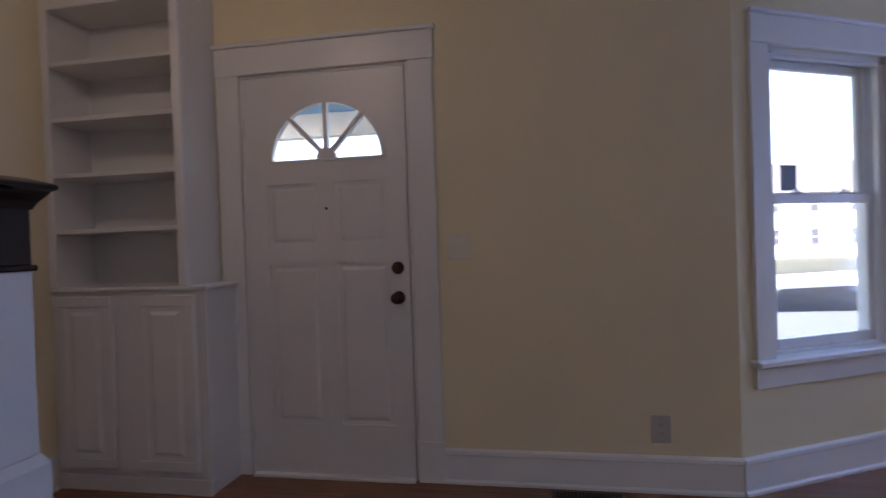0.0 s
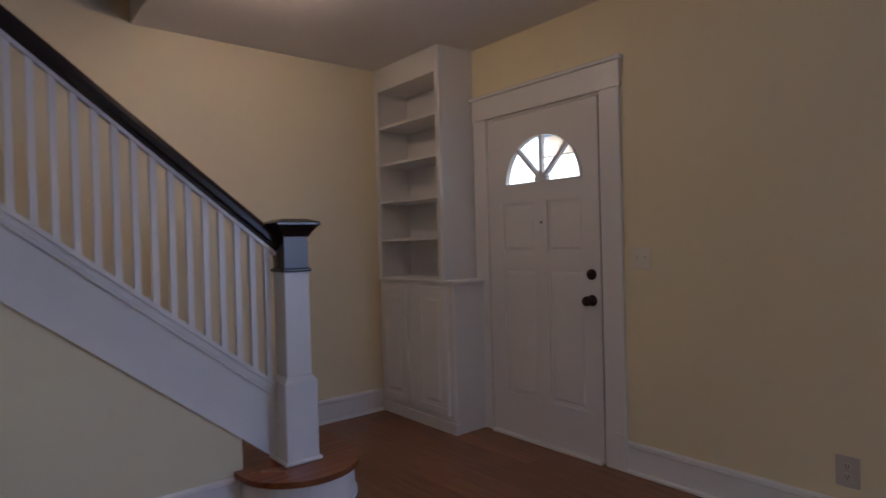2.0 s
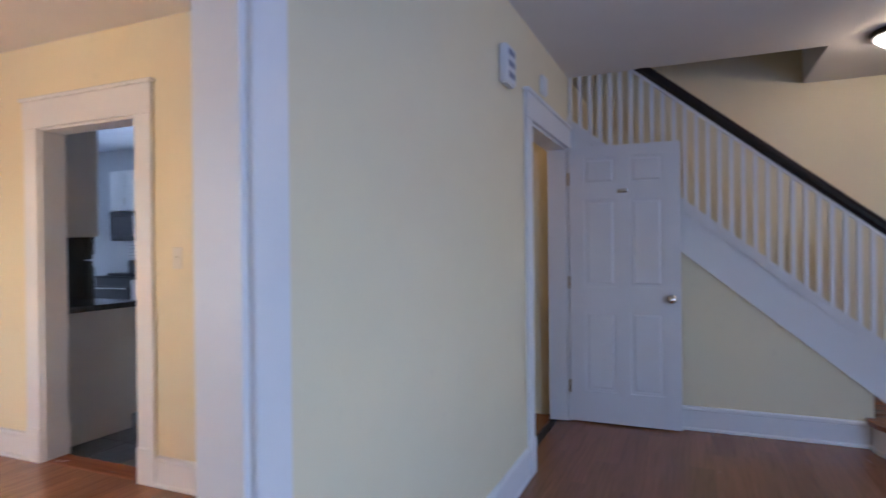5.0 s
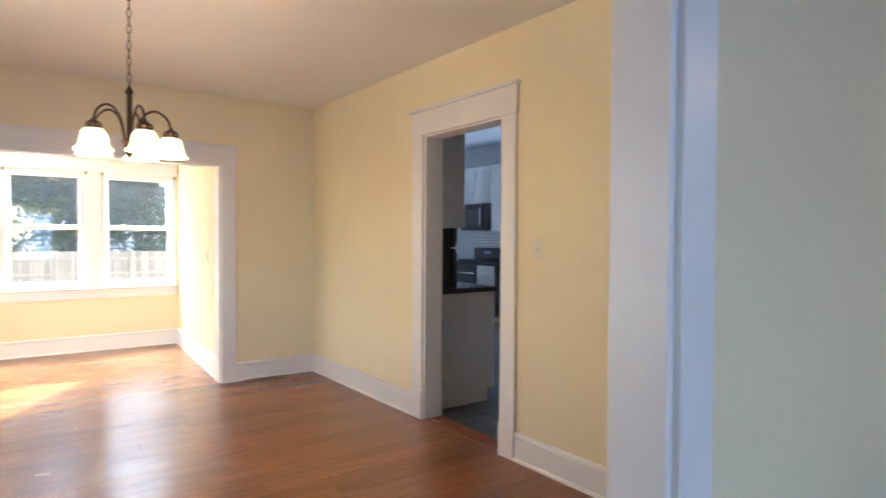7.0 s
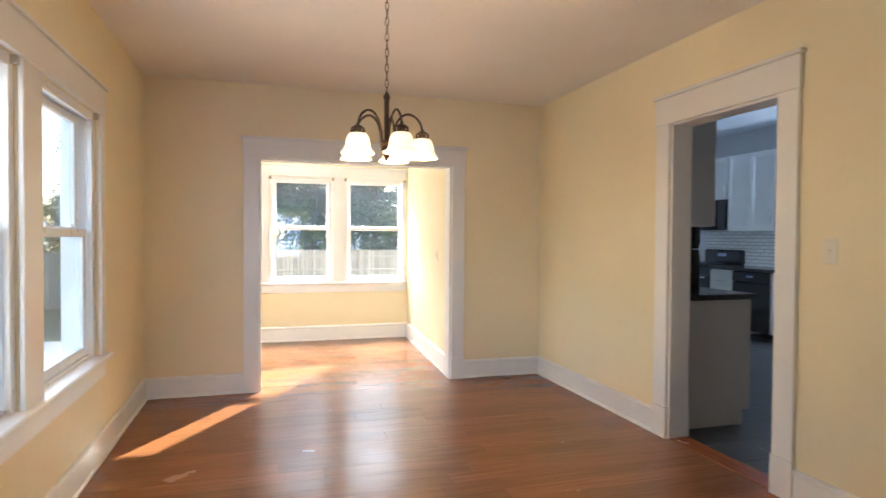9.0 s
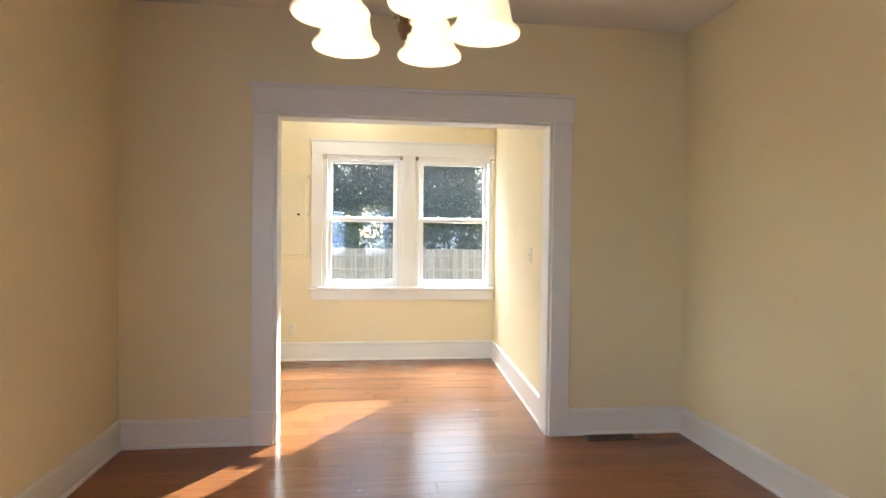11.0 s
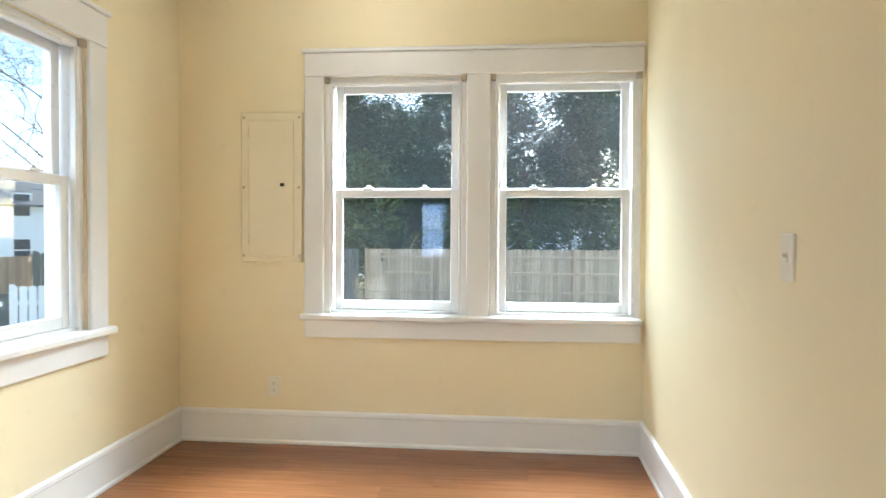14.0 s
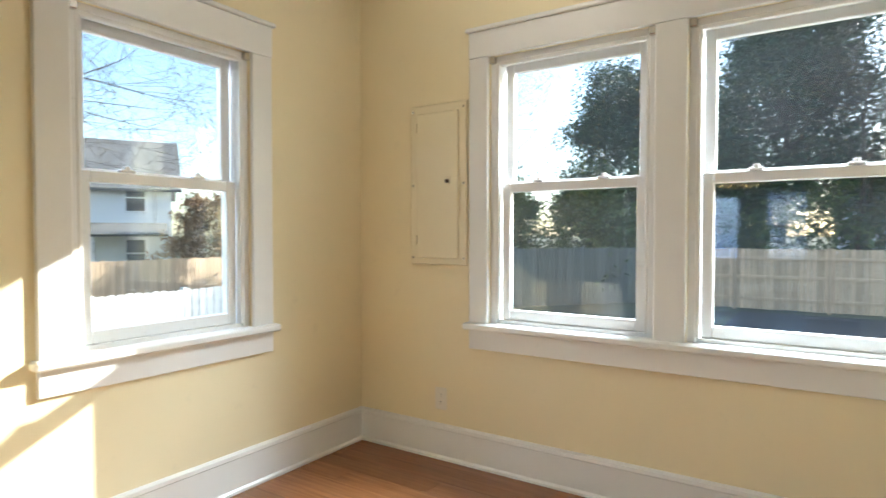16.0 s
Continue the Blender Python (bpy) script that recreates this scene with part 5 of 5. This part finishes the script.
def house(name, m, w, d, h, rise, label, cols, rows, porch=False):
    """A gabled house: siding courses, windows, eaves; front at y 0 facing -y."""
    top = thing(name, m, label, "house")
    bm = box(0, w, 0, d, 0, h)
    z = 0.15
    while z < h:
        prism(bm, [(0.0, z), (-0.022, z), (-0.004, z + 0.13), (0, z + 0.13)], 0, w, lambda u, v, s: (s, u, v))
        z += 0.14
    prism(bm, [(0, h), (d, h), (d / 2, h + rise)], 0, w, lambda u, v, s: (s, u, v))
    part("wall", bm, SIDING, top)
    bm = bmesh.new()
    e = 0.45
    for s0, s1 in (((-e, h - e * rise / (d / 2)), (d / 2, h + rise)), ((d / 2, h + rise), (d + e, h - e * rise / (d / 2)))):
        prism(bm, [s0, s1, (s1[0], s1[1] + 0.14), (s0[0], s0[1] + 0.14)], -e, w + e, lambda u, v, s: (s, u, v))
    part("roof", bm, ROOF, top, "grey shingle roof")
    for r in range(rows):
        for c in range(cols):
            x = w * (c + 0.5) / cols
            zz = 1.0 + r * 2.7
            wdw = part("window", box(x - 0.5, x + 0.5, -0.05, 0.02, zz, zz + 1.45, 0.01), SIDING, top)
            for k in (0, 1):
                part("pane", box(x - 0.4, x + 0.4, -0.058, -0.045, zz + 0.08 + k * 0.68, zz + 0.69 + k * 0.68), DARKGLASS, wdw)
    if porch:
        bm = prism(bmesh.new(), [(-2.2, 2.55), (0, 3.1), (0, 3.2), (-2.3, 2.65)], 0.2, w - 0.2, lambda u, v, s: (s, u, v))
        part("porch_roof", bm, ROOF, top)
        for k in range(4):
            x = 0.35 + (w - 0.7) * k / 3
            part("porch_post", box(x - 0.08, x + 0.08, -2.1, -1.94, 0, 2.6, 0.01), SIDING, top)
        part("porch_floor", box(0.2, w - 0.2, -2.2, 0, 0, 0.25), ROOF, top)
        part("door", box(w * 0.55, w * 0.55 + 0.95, -0.06, 0.0, 0.25, 2.3, 0.01), DARKGLASS, top)
    return top


house("far_house", pose(-34.5, 16.6, GZ - 0.4, 0, 0, 60), 9.5, 8, 5.0, 2.6, "white clapboard house with a grey roof and porch", 3, 2, True)
house("far_house", pose(-36.0, 36.0, GZ - 0.4, 0, 0, 40), 8, 7, 4.6, 2.2, "white clapboard house farther off", 3, 2)
house("far_house", pose(-34.0, -46.0, GZ, 0, 0, 180), 12, 9, 5.0, 2.4, "pale low house down the street", 4, 2)
house("far_house", pose(-2.0, 60.0, GZ, 0, 0, 0), 12, 8, 4.4, 2.6, "pale house half hidden by trees", 4, 2)
house("far_house", pose(4.0, -52.0, GZ, 0, 0, 180), 14, 9, 5.6, 2.6, "white house across the street", 4, 2, True)
house("far_house", pose(-14.0, -50.0, GZ, 0, 0, 180), 12, 9, 5.6, 2.6, "pale house across the street", 4, 2)

# porch before the front door
slab("porch_ceiling", "z", -1.3, 2.6, -2.6, -0.14, 2.42, 2.54, [], paint("porch_blue", (0.24, 0.42, 0.70), 0.6))
slab("porch_floor", "z", -1.6, 3.2, -2.6, -0.14, -0.3, -0.16, [], GREYWOOD)
tagged(part("porch_beam", box(-1.3, 2.6, -2.6, -2.48, 2.2, 2.42, 0.004), SIDING), "white porch beam", "", "", "structure")
pp = thing("porch_post", pose(-1.2, -2.54, -0.16), "white square porch post", "post")
part("shaft", box(-0.09, 0.09, -0.09, 0.09, 0, 2.36, 0.008), SIDING, pp)
part("foot", box(-0.12, 0.12, -0.12, 0.12, 0, 0.18, 0.008), SIDING, pp)


def car(x, y, turn, color, label):
    top = thing("parked_car", pose(x, y, GZ + 0.02, 0, 0, turn), label, "car")
    body = paint("car_paint", color, 0.2, 0.02, 50, 0.0, 1)
    prof = [(-2.2, 0.35), (2.2, 0.35), (2.25, 0.62), (2.1, 0.82), (1.15, 0.95), (0.55, 1.42), (-1.3, 1.5), (-1.95, 1.02), (-2.22, 0.95)]
    bm = prism(bmesh.new(), prof, -0.86, 0.86)
    bmesh.ops.bevel(bm, geom=bm.edges[:], offset=0.05, segments=2, affect="EDGES")
    part("body", bm, body, top)
    part("side_window", prism(bmesh.new(), [(0.95, 0.98), (0.5, 1.34), (-1.2, 1.4), (-1.6, 1.0)], -0.872, 0.872), DARKGLASS, top)
    for wx in (-1.35, 1.4):
        for wy in (-0.8, 0.8):
            t = part("tyre", lathe(bmesh.new(), [(0.2, -0.1), (0.31, -0.1), (0.33, -0.06), (0.33, 0.06), (0.31, 0.1), (0.2, 0.1)], (wx, wy, 0.33), 24, "y"), SLOT, top, "black rubber tyre")
            part("rim", lathe(bmesh.new(), [(0, -0.09), (0.2, -0.1), (0.21, 0), (0.2, 0.1), (0, 0.09)], (wx, wy, 0.33), 20, "y"), NICKEL, t)
    for wy in (-0.6, 0.6):
        part("headlight", box(2.13, 2.24, wy - 0.18, wy + 0.18, 0.62, 0.76, 0.02), VINYL, top)


car(-4.6, -8.0, 0, (0.75, 0.76, 0.78), "white parked car on the street")

# ---- floor boards, last: each a piece of its own where the walk passes, the rest joined ----
def board_mesh(name, ln, w):
    bm = box(0, ln, 0, w, -0.016, 0.0, 0)
    bmesh.ops.bevel(bm, geom=[e for e in bm.edges if all(v.co.z > -0.001 for v in e.verts)], offset=0.0007, segments=1, affect="EDGES")
    me = bpy.data.meshes.new(name)
    bm.to_mesh(me)
    bm.free()
    me.materials.append(FLOORWOOD)
    return me


floor_ob = bpy.data.objects["floor"]
BOARD_W, BOARD_L, GAP = 0.128, 1.21, 0.0004
full_board = board_mesh("plank", BOARD_L - GAP, BOARD_W - GAP)
rng = random.Random(4)
rest, count = bmesh.new(), 0
rooms = [(LEFT, RIGHT, -0.575, DIV1 + 0.001), (LEFT, DR, DIV1 + 0.001, BACK1), (SL, SR, BACK1, SB)]
y = -0.575
while y < SB:
    shift = rng.uniform(0, BOARD_L)
    mid = y + BOARD_W / 2
    room = next((r for r in rooms if r[2] <= mid < r[3]), rooms[-1])
    x = room[0] - shift
    right = room[1]
    while x < right:
        a, b = max(x, room[0]), min(x + BOARD_L, right)
        if b - a > 0.02:
            near = (-4.6 < (a + b) / 2 < 0.9 and 6.0 < mid < SB) or (-1.0 < (a + b) / 2 < 1.8 and 0.2 < mid < 2.3)
            if near and count < 300 and b - a > BOARD_L - 0.001:
                ob = new("plank", full_board)
                ob.location, ob.parent = (a, y, 0), floor_ob
                count += 1
            else:
                box(a, b - GAP, y, y + BOARD_W - GAP, -0.016, 0.0, 0, rest)
        x += BOARD_L
    y += BOARD_W
closet_rest = bmesh.new()
y = DIV1 + 0.001
while y < 4.8:
    x = -0.44 - rng.uniform(0, BOARD_L)
    while x < SX:
        if x + BOARD_L > -0.42:
            box(max(x, -0.44), min(x + BOARD_L, SX) - GAP, y, y + BOARD_W - GAP, -0.016, 0.0, 0, closet_rest)
        x += BOARD_L
    y += BOARD_W
part("closet_planks", closet_rest, FLOORWOOD, floor_ob)["kind"] = "stuff"
joined = part("planks", rest, FLOORWOOD, floor_ob)
joined["kind"] = "stuff"
tagged(floor_ob, "red-brown laminate strip floor with a satin sheen", "floor")
